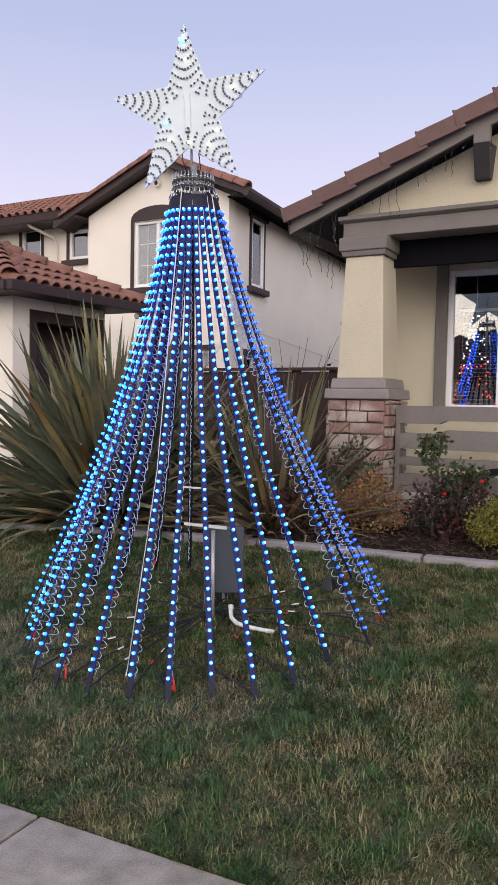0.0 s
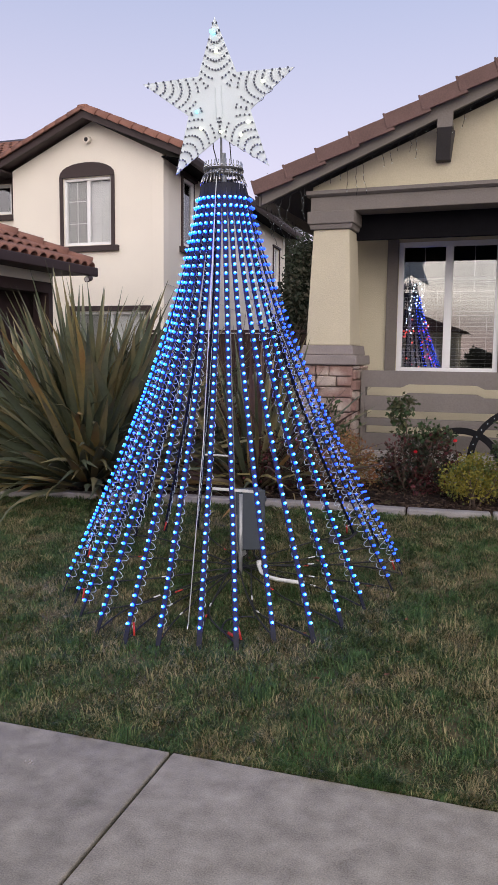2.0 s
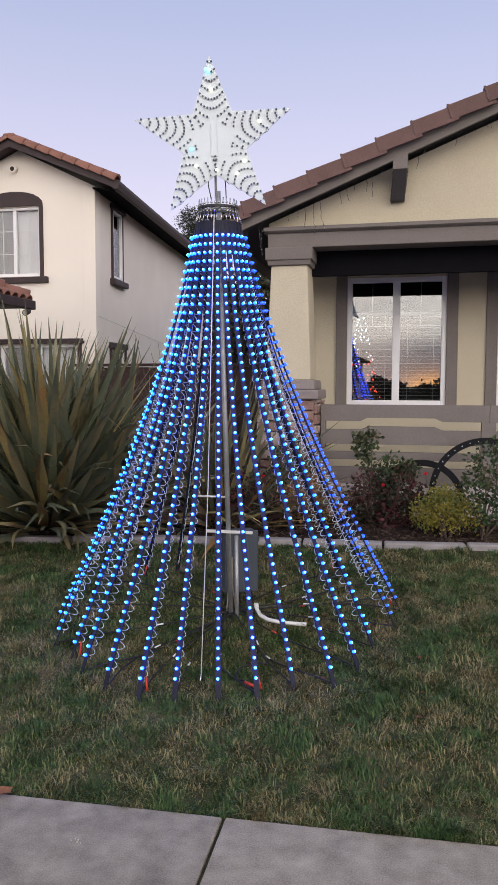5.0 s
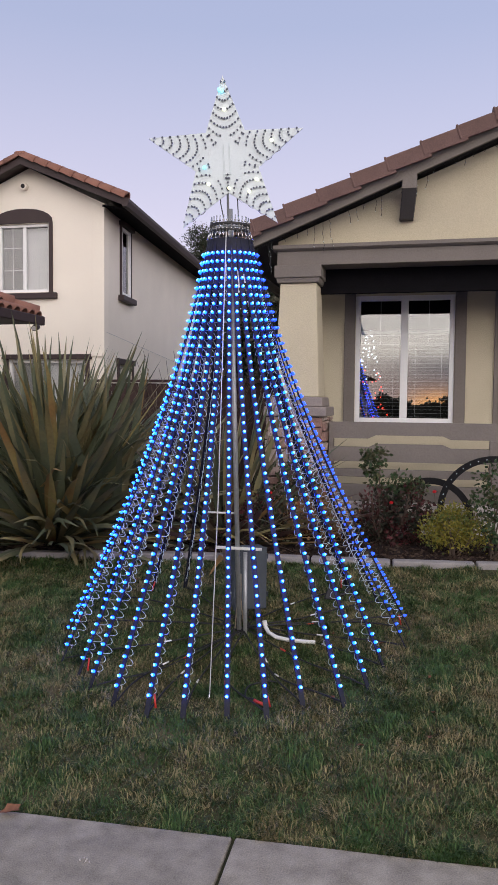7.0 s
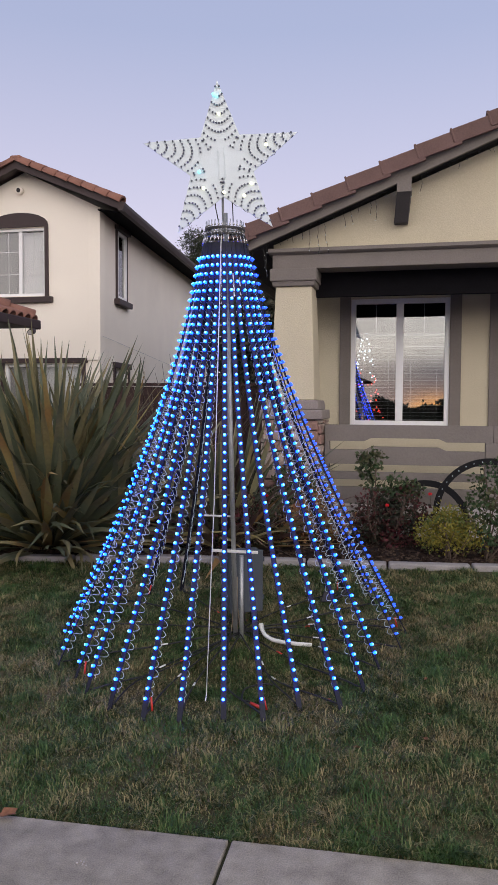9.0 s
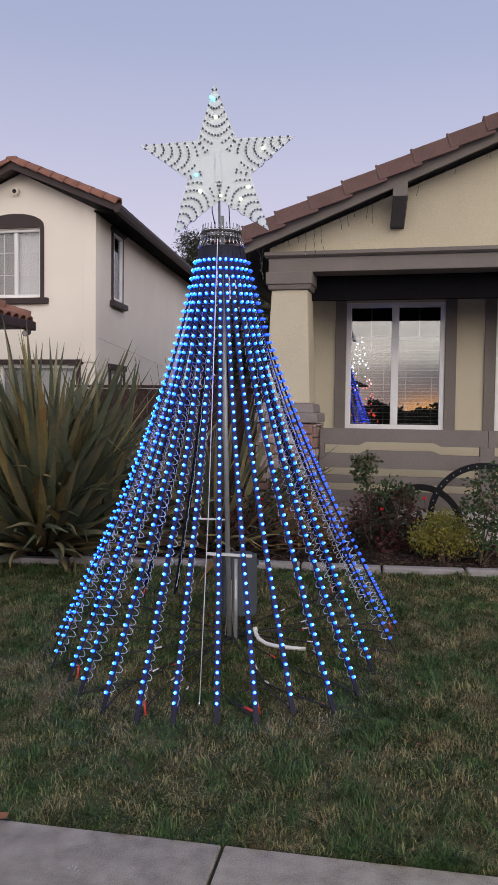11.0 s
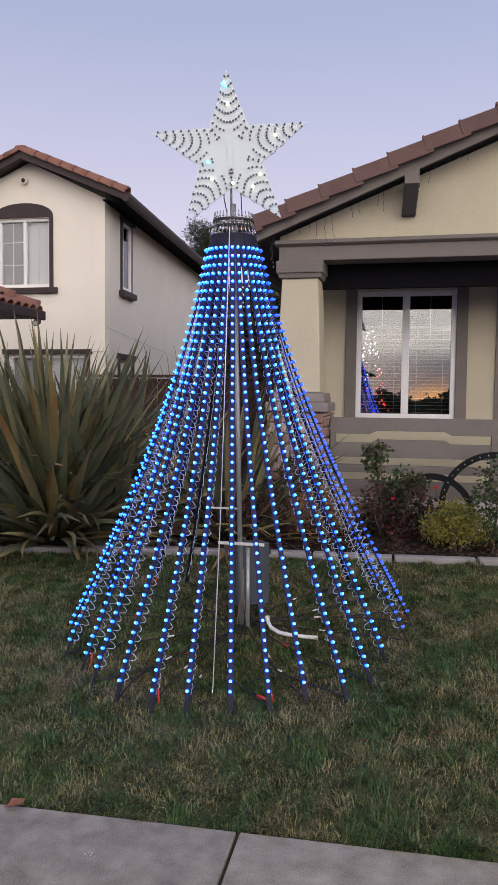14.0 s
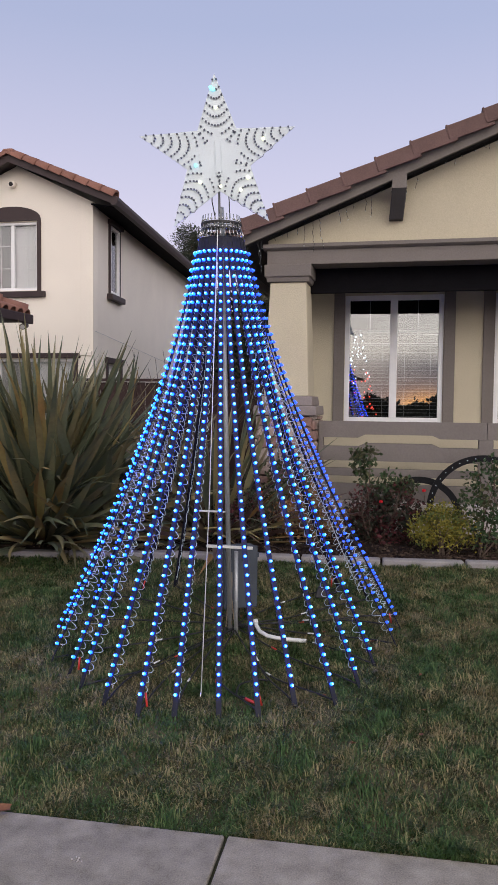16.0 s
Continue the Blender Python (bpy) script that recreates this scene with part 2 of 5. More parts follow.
def prism(pts, axis, a, b, bm=None):
    """A polygon (pairs of the two other axes, in xyz order) swept along an axis from a to b."""
    bm = bm or bmesh.new()
    i = "xyz".index(axis)
    rings = []
    for v in (a, b):
        ring = []
        for p in pts:
            c = list(p)
            c.insert(i, v)
            ring.append(bm.verts.new(c))
        rings.append(ring)
    bm.faces.new(rings[0])
    bm.faces.new(rings[1][::-1])
    for k in range(len(pts)):
        j = (k + 1) % len(pts)
        bm.faces.new((rings[0][j], rings[0][k], rings[1][k], rings[1][j]))
    bmesh.ops.recalc_face_normals(bm, faces=bm.faces)
    return bm


def tube(bm, pts, r, n=6, taper=None, cap=True):
    pts = [Vector(p) for p in pts]
    rings = []
    for k, p in enumerate(pts):
        d = (pts[min(k + 1, len(pts) - 1)] - pts[max(k - 1, 0)]).normalized()
        u = d.orthogonal().normalized() if k == 0 else (u - d * u.dot(d)).normalized()
        w = d.cross(u)
        rr = r if taper is None else r + (taper - r) * k / (len(pts) - 1)
        rings.append([bm.verts.new(p + (u * math.cos(2 * math.pi * q / n) + w * math.sin(2 * math.pi * q / n)) * rr) for q in range(n)])
    for a, b in zip(rings, rings[1:]):
        for q in range(n):
            f = bm.faces.new((a[q], a[(q + 1) % n], b[(q + 1) % n], b[q]))
            f.smooth = True
    if cap:
        bm.faces.new(rings[0][::-1])
        bm.faces.new(rings[-1])
    return bm


def finish(bm, name, material):
    me = bpy.data.meshes.new(name)
    bm.to_mesh(me)
    bm.free()
    me.materials.append(material)
    return me


def part(name, bm, material, parent, label=""):
    """One mesh object under a thing or part; coordinates are the world's."""
    bm.transform(Matrix.Translation(-parent.matrix_world.translation) if parent else Matrix())
    ob = new(name, finish(bm, name, material))
    if parent:
        ob.parent = parent
        ob.matrix_world = Matrix.Translation(parent.matrix_world.translation)
    return tagged(ob, label)


def thing(name, at, label, category, group="", kind=""):
    ob = new(name)
    ob.empty_display_size = 0.1
    ob.location = at
    ob.matrix_world = Matrix.Translation(at)
    return tagged(ob, label, category, group, kind)


def solid(name, bm, material, label, category, group="", kind=""):
    return tagged(part(name, bm, material, None), label, category, group, kind)


def piece(name, me, parent, m):
    """A piece on shared mesh data under a parent, at the world pose m."""
    ob = new(name, me)
    ob.parent = parent
    ob.matrix_basis = Matrix.Translation(-parent.matrix_world.translation) @ m
    return ob


def at(bm, m):
    bm.transform(m)
    return bm


def wall(name, axis, at, thick, u0, u1, z0, z1, holes, material, label):
    """A wall with thickness, along x (axis 'x') or y, with rectangular holes (u0, u1, z0, z1)."""
    bm = bmesh.new()
    us = sorted({u0, u1, *[h[0] for h in holes], *[h[1] for h in holes]})
    zs = sorted({z0, z1, *[h[2] for h in holes], *[h[3] for h in holes]})
    for a, b in zip(us, us[1:]):
        for c, d in zip(zs, zs[1:]):
            if any(h[0] <= a and b <= h[1] and h[2] <= c and d <= h[3] for h in holes):
                continue
            if axis == "x":
                box(bm, a, b, at, at + thick, c, d)
            else:
                box(bm, at, at + thick, a, b, c, d)
    bmesh.ops.remove_doubles(bm, verts=bm.verts, dist=0.0005)
    inner = [f for f in bm.faces if any(g is not f and (g.calc_center_median() - f.calc_center_median()).length < 1e-4 for g in f.verts[0].link_faces)]
    bmesh.ops.delete(bm, geom=inner, context="FACES")
    return solid(name, bm, material, label, "wall", kind="structure")


def lawn_z(x, y):
    """Height of the ground: flat walk, sloping lawn, level beds and yards."""
    if y < 2.40:
        return -0.02
    if y < 5.9:
        return 0.1375 * (y - 2.40) - 0.02
    return min(0.46 + 0.05 * (y - 5.9), 0.52)


# ---- ground ----
def ground():
    xs = [-400, -60, -20] + [-9 + 0.5 * k for k in range(29)] + [12, 30, 80, 400]
    ys = [-400, -60, -15, -6, 0, 2.39, 2.40] + [2.4 + 0.25 * k for k in range(1, 20)] + [8, 12, 20, 60, 400]
    bm = bmesh.new()
    g = [[bm.verts.new((x, y, lawn_z(x, y) + 0.012 * noise.noise((x * 1.3, y * 1.3, 0)) * (2.5 < y < 7))) for x in xs] for y in ys]
    for r, q in zip(g, g[1:]):
        for k in range(len(xs) - 1):
            bm.faces.new((r[k], r[k + 1], q[k + 1], q[k])).smooth = True
    return solid("ground", bm, M_SOIL, "sloping front lawn soil with thin patchy turf", "ground", kind="structure")


ground()
pavement = thing("pavement", (0, 1.5, 0), "weathered grey concrete sidewalk with tooled joints", "sidewalk", kind="structure")
slab = boxes((-0.908, 0.908, -0.93, 0.93, -0.10, 0.0), bevel=0.008)
slab_mesh = finish(slab, "slab", M_CONC)
for k in range(-5, 6):
    for row in range(2):
        piece("slab", slab_mesh, pavement, pose(-0.88 + 1.83 * k + 0.055 - 0.11 * row + (0.02 if row else 0), 1.47 - 1.86 * row + 0.0384 * (1.83 * k + 1.83), 0, 0, 0, 2.2))
road = solid("road", boxes((-60, 60, -14, -1.6, -0.16, -0.012)), mat("asphalt", (0.05, 0.05, 0.052), 0.9, bump=0.4, vary=0.2), "dark asphalt street in front of the lots", "road", kind="structure")


def edging_y(x):
    return 5.95 + 0.03 * (x + 1.3) - 0.02 * (x + 1.3) ** 2 if x < -1.3 else 5.95 + 0.11 * (x + 1.3)


edging = thing("edging", (-1.5, 5.9, 0.45), "pale concrete garden edging along the planting bed", "garden edging", kind="structure")
block = boxes((-0.337, 0.337, -0.055, 0.055, -0.12, 0.055), bevel=0.014)
block_mesh = finish(block, "edging_block", M_KERB)
for k in range(-7, 4):
    x = -0.95 + 0.69 * k
    a = math.degrees(math.atan2(edging_y(x + 0.1) - edging_y(x - 0.1), 0.2))
    piece("edging_block", block_mesh, edging, pose(x, edging_y(x) + 0.02, lawn_z(x, edging_y(x)), random.uniform(-1, 1), 0, a))

bed = bmesh.new()
bx = [-7 + 0.25 * k for k in range(41)]
rows_ = []
for f in range(9):
    rows_.append([bed.verts.new((x, edging_y(x) + 0.05 + (8.2 - edging_y(x)) * f / 8, 0.475 + 0.012 * f + 0.02 * noise.noise((x * 3, f * 0.7, 3)))) for x in bx])
for r, q in zip(rows_, rows_[1:]):
    for k in range(len(bx) - 1):
        bed.faces.new((r[k], r[k + 1], q[k + 1], q[k])).smooth = True
solid("mulch_bed", bed, M_MULCH, "dark bark mulch planting bed before the porch", "planting bed", kind="structure")

# ---- the porch house ----
FACE, BACK = 7.35, 8.66
porch_floor = solid("porch_floor", boxes((-2.6, 3.2, 7.27, BACK, 0.3, 0.82), bevel=0.01), M_SLAB, "pale concrete porch slab with exposed edge", "porch", kind="structure")
WIN = [(-1.886, -0.745, 1.61, 3.10), (-0.175, 0.966, 1.61, 3.10)]
wall("wall_south", "x", BACK, 0.18, -2.62, 3.2, 0.3, 3.62, WIN, M_STUCCO, "beige stucco house wall under the porch")
wall("wall_west", "y", -2.62, 0.18, BACK + 0.18, 18, 0.3, 3.4, [], M_STUCCO, "beige stucco side wall of the house")
wall("wall_north", "x", 18, 0.18, -2.62, 3.2, 0.3, 3.4, [], M_STUCCO, "beige stucco rear wall")
wall("wall_east", "y", 3.2, 0.18, FACE, 18.2, 0.3, 3.6, [], M_STUCCO, "beige stucco east wall")
room_wall = wall("wall_room", "x", 11.4, 0.1, -2.44, 3.2, 0.8, 3.4, [], M_UNLIT, "rear wall of the front room, coloured dim")
solid("room_floor", boxes((-2.44, 3.2, BACK + 0.18, 11.4, 0.76, 0.82)), M_UNLIT, "floor of the front room, coloured dim", "floor", kind="structure")
solid("ceiling", boxes((-2.44, 3.2, BACK + 0.18, 18, 3.42, 3.5)), M_UNLIT, "ceiling of the front room, coloured dim", "ceiling", kind="structure")
solid("porch_ceiling", boxes((-2.55, 3.2, 7.652, BACK, 3.262, 3.31)), M_SOFFIT, "dark porch ceiling", "ceiling", kind="structure")


def trim_board(x0, x1, y0, y1, z0, z1, label, material=None):
    solid("trim", boxes((x0, x1, y0, y1, z0, z1), bevel=0.006), material or M_TAUPE, label, "trim", kind="structure")


for a, b, c, d in WIN:
    trim_board(a - 0.13, a - 0.003, BACK - 0.03, BACK + 0.02, 1.605, 3.258, "taupe painted window side trim")
    trim_board(b + 0.003, b + 0.13, BACK - 0.03, BACK + 0.02, 1.605, 3.258, "taupe painted window side trim")
# wall base colour band below the windows
trim_board(-2.44, 3.2, BACK - 0.028, BACK + 0.02, 1.50, 1.60, "taupe painted sill band")


def window(name, a, b, c, d, y, frame_mat, label, depth=0.09, mull=0.085, inner=0.055, blind_to=None, slats=34, fine_bars=True):
    w = thing(name, ((a + b) / 2, y, c), label, "window", kind="structure")
    f = boxes((a, a + inner, y, y + depth, c, d), (b - inner, b, y, y + depth, c, d), (a + inner, b - inner, y, y + depth, c, c + inner), (a + inner, b - inner, y, y + depth, d - inner, d), bevel=0.006)
    part("window_frame", f, frame_mat, w)
    m = (a + b) / 2
    part("mullion", boxes((m - mull / 2, m + mull / 2, y + 0.006, y + depth - 0.01, c + inner, d - inner), bevel=0.006), frame_mat, w)
    for s, e in ((a + inner, m - mull / 2), (m + mull / 2, b - inner)):
        p = part("pane", at(boxes((-(e - s) / 2, (e - s) / 2, 0, 0.005, c + inner, d - inner)), Matrix.Translation(((s + e) / 2, y + 0.045, 0)) @ pose(0, 0, 0, 0, 0, 1.1)), M_GLASS, w)
        p.visible_shadow = False
        if fine_bars:
            zz = c + (d - c) * 0.62
            part("glazing_bar", boxes((s, e, y + 0.054, y + 0.062, zz, zz + 0.008), ((s + e) / 2 - 0.004, (s + e) / 2 + 0.004, y + 0.054, y + 0.062, zz + 0.008, d - inner)), M_BLIND, w)
    return w


for k, (a, b, c, d) in enumerate(WIN):
    window("window_%d" % (k + 1), a, b, c, d, BACK + 0.005, M_VINYL, "white framed sliding window with half-open blinds")


def blind(a, b, c, d, y):
    bl = thing("window_blind", ((a + b) / 2, y, c), "pale horizontal slat blind, lowered and tilted open", "blind", "window blinds")
    n = int((d - c) / 0.042)
    slat = boxes((-(b - a) / 2, (b - a) / 2, -0.012, 0.012, -0.0012, 0.0012))
    me = finish(slat, "slat", M_BLIND)
    for k in range(n):
        piece("slat", me, bl, pose((a + b) / 2, y, c + 0.02 + 0.042 * k, 3 + random.uniform(-2, 2), random.uniform(-0.15, 0.15), 0))
    part("headrail", boxes((a, b, y - 0.02, y + 0.02, d - 0.03, d)), M_BLIND, bl)
    for f in (0.2, 0.8):
        x = a + (b - a) * f
        part("ladder_cord", boxes((x - 0.002, x + 0.002, y - 0.021, y - 0.018, c, d)), M_BLIND, bl)


for a, b, c, d in WIN:
    m = (a + b) / 2
    blind(a + 0.04, m - 0.03, c + 0.05, d - 0.40, BACK + 0.12)
    blind(m + 0.03, b - 0.04, c + 0.05, d - 0.40, BACK + 0.12)

# the lintel's near-black colour carries the shade under the porch
trim_board(-2.32, 3.2, 7.66, 7.72, 3.0, 3.258, "inner lintel under the porch ceiling, porch shade in its black", M_SHADE)
# beam, cornice and gable
solid("porch_beam", boxes((-2.585, 3.2, FACE, FACE + 0.30, 3.255, 3.405), bevel=0.008), M_TAUPE, "taupe painted stucco porch beam", "beam", kind="structure")
solid("cornice", prism([(FACE - 0.05, 3.46), (FACE - 0.05, 3.425), (FACE - 0.015, 3.405), (FACE + 0.30, 3.405), (FACE + 0.30, 3.46)], "x", -2.62, 3.2), M_TAUPE, "taupe moulded ledge on the porch beam", "trim", kind="structure")
SL, X0, Z0, RY = 0.40, -3.066, 3.328, 7.20
XA = 1.6


def rake_z(x):
    return Z0 + SL * (min(x, 2 * XA - x) - X0)


solid("gable_wall", prism([(-2.60, 3.46), (3.2, 3.46), (3.2, rake_z(3.2) - 0.0), (XA, rake_z(XA)), (-2.60, rake_z(-2.60) + 0.02)], "y", FACE + 0.14, FACE + 0.3), M_STUCCO, "beige stucco gable above the porch", "wall", kind="structure")
roof = thing("roof", (0, 7.2, 3.4), "gabled roof with brown flat concrete tiles and taupe fascia", "roof", kind="structure")
part("fascia", prism([(X0, Z0), (XA, rake_z(XA)), (2 * XA - X0, Z0), (2 * XA - X0, Z0 + 0.155), (XA, rake_z(XA) + 0.155), (X0, Z0 + 0.155)], "y", RY, RY + 0.045), M_TAUPE, roof, "taupe painted fascia board")
part("roof_deck", prism([(X0 - 0.02, Z0 + 0.10), (XA, rake_z(XA) + 0.108), (2 * XA - X0, Z0 + 0.10), (2 * XA - X0, Z0 + 0.165), (XA, rake_z(XA) + 0.17), (X0 - 0.02, Z0 + 0.165)], "y", RY + 0.047, 18.5), M_SOFFIT, roof, "dark roof boards")
part("gutter", prism([(X0 - 0.16, Z0 + 0.14), (X0 - 0.14, Z0 + 0.04), (X0 - 0.055, Z0 + 0.03), (X0 - 0.055, Z0 + 0.14)], "y", RY + 0.22, 18.5), M_BROWN, roof, "dark eave gutter")
part("eave_fascia", boxes((X0 - 0.05, X0 - 0.022, RY + 0.05, 18.5, Z0 - 0.0, Z0 + 0.16), bevel=0.004), M_TAUPE, roof, "taupe painted eave board")
rt = boxes((-0.215, 0.215, -0.10, 0.14, -0.02, 0.035), bevel=0.012)
box(rt, -0.215, 0.215, -0.135, -0.10, -0.115, 0.032, 0.01)
box(rt, -0.213, 0.213, -0.150, -0.136, -0.118, -0.088, 0.004)
box(rt, -0.220, -0.198, -0.141, 0.14, -0.10, 0.039, 0.006)
rake_tile = finish(rt, "rake_tile", M_TILE)
field = bmesh.new()
ang = math.degrees(math.atan(SL))
for k in range(15):
    x = X0 + 0.12 + 0.335 * k
    if x < XA - 0.1:
        piece("rake_tile", rake_tile, roof, pose(x, RY + 0.06, rake_z(x) + 0.215 + random.uniform(-0.004, 0.004), 0, -ang + 4.5, random.uniform(-0.8, 0.8)))
        for row in range(1, 26):
            m = pose(x, RY + 0.06 + 0.3 * row, rake_z(x) + 0.195, 0, -ang - 2.5, 0)
            c = bmesh.ops.create_cube(field, size=1, matrix=m @ Matrix.Diagonal((0.42, 0.292, 0.03, 1)))
part("field_tiles", field, M_TILE, roof)
right_slope = prism([(XA, rake_z(XA) + 0.172), (2 * XA - X0, Z0 + 0.17), (2 * XA - X0, Z0 + 0.21), (XA, rake_z(XA) + 0.215)], "y", RY, 18.5)
part("far_slope_tiles", right_slope, M_TILE, roof)

bracket = thing("roof_bracket", (-1.29, 7.3, 3.70), "timber outlooker under the gable fascia, taupe block over a darker beam end", "bracket")
outlooker = bmesh.new()
ov = [outlooker.verts.new(p) for p in ((-1.346, 7.40, 3.69), (-1.208, 7.40, 3.69), (-1.176, 7.18, 3.945), (-1.312, 7.18, 3.945),
                                       (-1.346, 7.50, 3.69), (-1.208, 7.50, 3.69), (-1.176, 7.50, 3.985), (-1.312, 7.50, 3.985))]
for f in ((0, 1, 2, 3), (1, 5, 6, 2), (5, 4, 7, 6), (4, 0, 3, 7), (3, 2, 6, 7), (4, 5, 1, 0)):
    outlooker.faces.new([ov[k] for k in f])
bmesh.ops.bevel(outlooker, geom=outlooker.edges[:], offset=0.005, segments=2, affect="EDGES", profile=0.5)
part("beam_end", outlooker, M_SOFFIT, bracket)
part("front_block", prism([(-1.312, 3.946), (-1.172, 3.946), (-1.172, 4.10), (-1.312, 4.045)], "y", RY - 0.012, RY + 0.05), M_TAUPE, bracket)

# column
column = thing("porch_column", (-2.33, 7.5, 0.4), "stucco porch column on a stacked-stone pedestal", "column")
CX, CY = -2.358, 7.53


def frustum(x, y, w0, w1, z0, z1, bevel=0.0, d0=None, d1=None):
    bm = bmesh.new()
    d0, d1 = d0 or w0, d1 or w1
    vs = [bm.verts.new((x + sx * w / 2, y + sy * d / 2, z)) for w, d, z in ((w0, d0, z0), (w1, d1, z1)) for sx, sy in ((-1, -1), (1, -1), (1, 1), (-1, 1))]
    for f in ((3, 2, 1, 0), (4, 5, 6, 7), (0, 1, 5, 4), (1, 2, 6, 5), (2, 3, 7, 6), (3, 0, 4, 7)):
        bm.faces.new([vs[k] for k in f])
    if bevel:
        bmesh.ops.bevel(bm, geom=bm.edges[:], offset=bevel, segments=2, affect="EDGES", profile=0.5)
    return bm


part("shaft", frustum(CX, CY, 0.472, 0.378, 1.90, 3.075, 0.012), M_STUCCO, column)
cap = frustum(CX, CY, 0.43, 0.455, 3.076, 3.125, 0.006)
part("capital_neck", cap, M_TAUPE, column)
part("capital", frustum(CX, CY, 0.485, 0.49, 3.126, 3.253, 0.01), M_TAUPE, column)
part("ledge_cap", frustum(CX, CY, 0.57, 0.545, 1.80, 1.899, 0.012), M_LEDGE, column)
part("ledge", frustum(CX, CY, 0.66, 0.65, 1.70, 1.799, 0.012), M_LEDGE, column)
part("plinth", boxes((CX - 0.285, CX + 0.285, CY - 0.285, CY + 0.285, 0.44, 0.855), bevel=0.01), M_SLAB, column, "pale concrete plinth")
core = part("pedestal_core", boxes((CX - 0.262, CX + 0.262, CY - 0.262, CY + 0.262, 0.856, 1.70)), M_MORTAR, column)
rs = random.Random(5)


def stone_mesh(w, h):
    bm = boxes((-w / 2, w / 2, -0.035, 0.03, -h / 2, h / 2), bevel=0.012)
    for v in bm.verts:
        v.co += Vector((rs.uniform(-1, 1), rs.uniform(-1, 1), rs.uniform(-1, 1))) * 0.006
    return finish(bm, "stone", M_STONE)


def stones_on(side):
    z = 0.86
    while z < 1.66:
        h = min(rs.choice((0.09, 0.11, 0.125, 0.145)), 1.695 - z)
        u = -0.285
        while u < 0.255:
            w = rs.choice((0.14, 0.18, 0.22, 0.28, 0.34))
            if u + w > 0.205:
                w = 0.285 - u
            me = stone_mesh(w - 0.012, h - 0.011)
            off = rs.uniform(-0.012, 0.012)
            for s in side:
                m = Matrix.Translation((CX, CY, z + h / 2)) @ pose(0, 0, 0, 0, 0, s) @ pose(u + w / 2, -0.278 + off, 0)
                piece("stone", me, column, m)
            u += w
        z += h


for s in (0, 90, -90):
    stones_on((s,))

# railing of wide boards with slots
rail = thing("porch_railing", (-0.6, 7.45, 0.8), "taupe painted board railing with cut-out slots", "railing")
RY0, RY1 = 7.44, 7.53


def rail_board(z0, z1, x0=-2.03, x1=3.2, name="board"):
    part(name, boxes((x0, x1, RY0, RY1, z0, z1), bevel=0.005), M_TAUPE, rail)


def bend_board(zt, zb, up):
    """Top or second board, whose edge steps up under each window."""
    for s in (0.0, 1.70):
        a = [(-2.03 + s, zb), (-1.62 + s, zb), (-1.545 + s, zb + up), (-0.87 + s, zb + up), (-0.79 + s, zb), (-0.335 + s, zb)]
        part("board", prism(a + [(-0.335 + s, zt), (-2.03 + s, zt)], "y", RY0, RY1), M_TAUPE, rail)


bend_board(1.645, 1.475, 0.035)
for s in (0.0, 1.70):
    a = [(-2.03 + s, 1.385), (-1.62 + s, 1.385), (-1.545 + s, 1.42), (-0.87 + s, 1.42), (-0.79 + s, 1.385), (-0.335 + s, 1.385)]
    part("board", prism([(-2.03 + s, 1.235), (-0.335 + s, 1.235)] + a[::-1], "y", RY0, RY1), M_TAUPE, rail)
rail_board(1.075, 1.155)
rail_board(0.81, 0.995)
for x0, x1 in ((-2.03, -1.985), (-0.41, -0.27), (1.29, 1.43)):
    part("post", boxes((x0, x1, RY0 - 0.012, RY1 + 0.02, 0.80, 1.474), bevel=0.004), M_TAUPE, rail)

# ---- the neighbouring house ----
nb = thing("neighbour_house", (-7.7, 11.3, 0.45), "two-storey cream stucco house with brown trim and terracotta tiles", "house")
NY = 11.25
SIDE = Matrix.Translation((-6.22, NY, 0)) @ pose(0, 0, 0, 0, 0, 5.2)


def holed(axis_len, z0, z1, holes, thick, bm=None):
    """Wall slab along local x from axis_len[0] to axis_len[1], front at y=0, with holes."""
    bm = bm or bmesh.new()
    us = sorted({*axis_len, *[h[0] for h in holes], *[h[1] for h in holes]})
    zs = sorted({z0, z1, *[h[2] for h in holes], *[h[3] for h in holes]})
    for a, b in zip(us, us[1:]):
        for c, d in zip(zs, zs[1:]):
            if not any(h[0] <= a and b <= h[1] and h[2] <= c and d <= h[3] for h in holes):
                box(bm, a, b, 0, thick, c, d)
    bmesh.ops.remove_doubles(bm, verts=bm.verts, dist=0.0005)
    inner = [f for f in bm.faces if any(g is not f and (g.calc_center_median() - f.calc_center_median()).length < 1e-4 for g in f.verts[0].link_faces)]
    bmesh.ops.delete(bm, geom=inner, context="FACES")
    return bm


ZE = 4.93
fw = holed((-9.18, -6.22), 0.3, ZE, [(-8.135, -7.195, 3.63, 4.75), (-7.95, -6.55, 1.3, 2.50)], 0.2)
part("front_wall", at(fw, Matrix.Translation((0, NY, 0))), M_CREAM, nb)
part("gable", prism([(-9.18, ZE), (-6.22, ZE), (-6.22, 5.02), (-7.55, 5.66), (-9.18, 4.95)], "y", NY, NY + 0.2), M_CREAM, nb)
sw = holed((0.0, 9.0), 0.3, ZE + 0.1, [(0.88, 1.42, 3.68, 4.84), (7.75, 8.4, 3.55, 4.55), (0.75, 1.55, 1.4, 2.45)], 0.2)
SIDEW = SIDE @ pose(0, 0, 0, 0, 0, 90)
part("side_wall", at(sw, SIDEW), M_CREAM, nb)
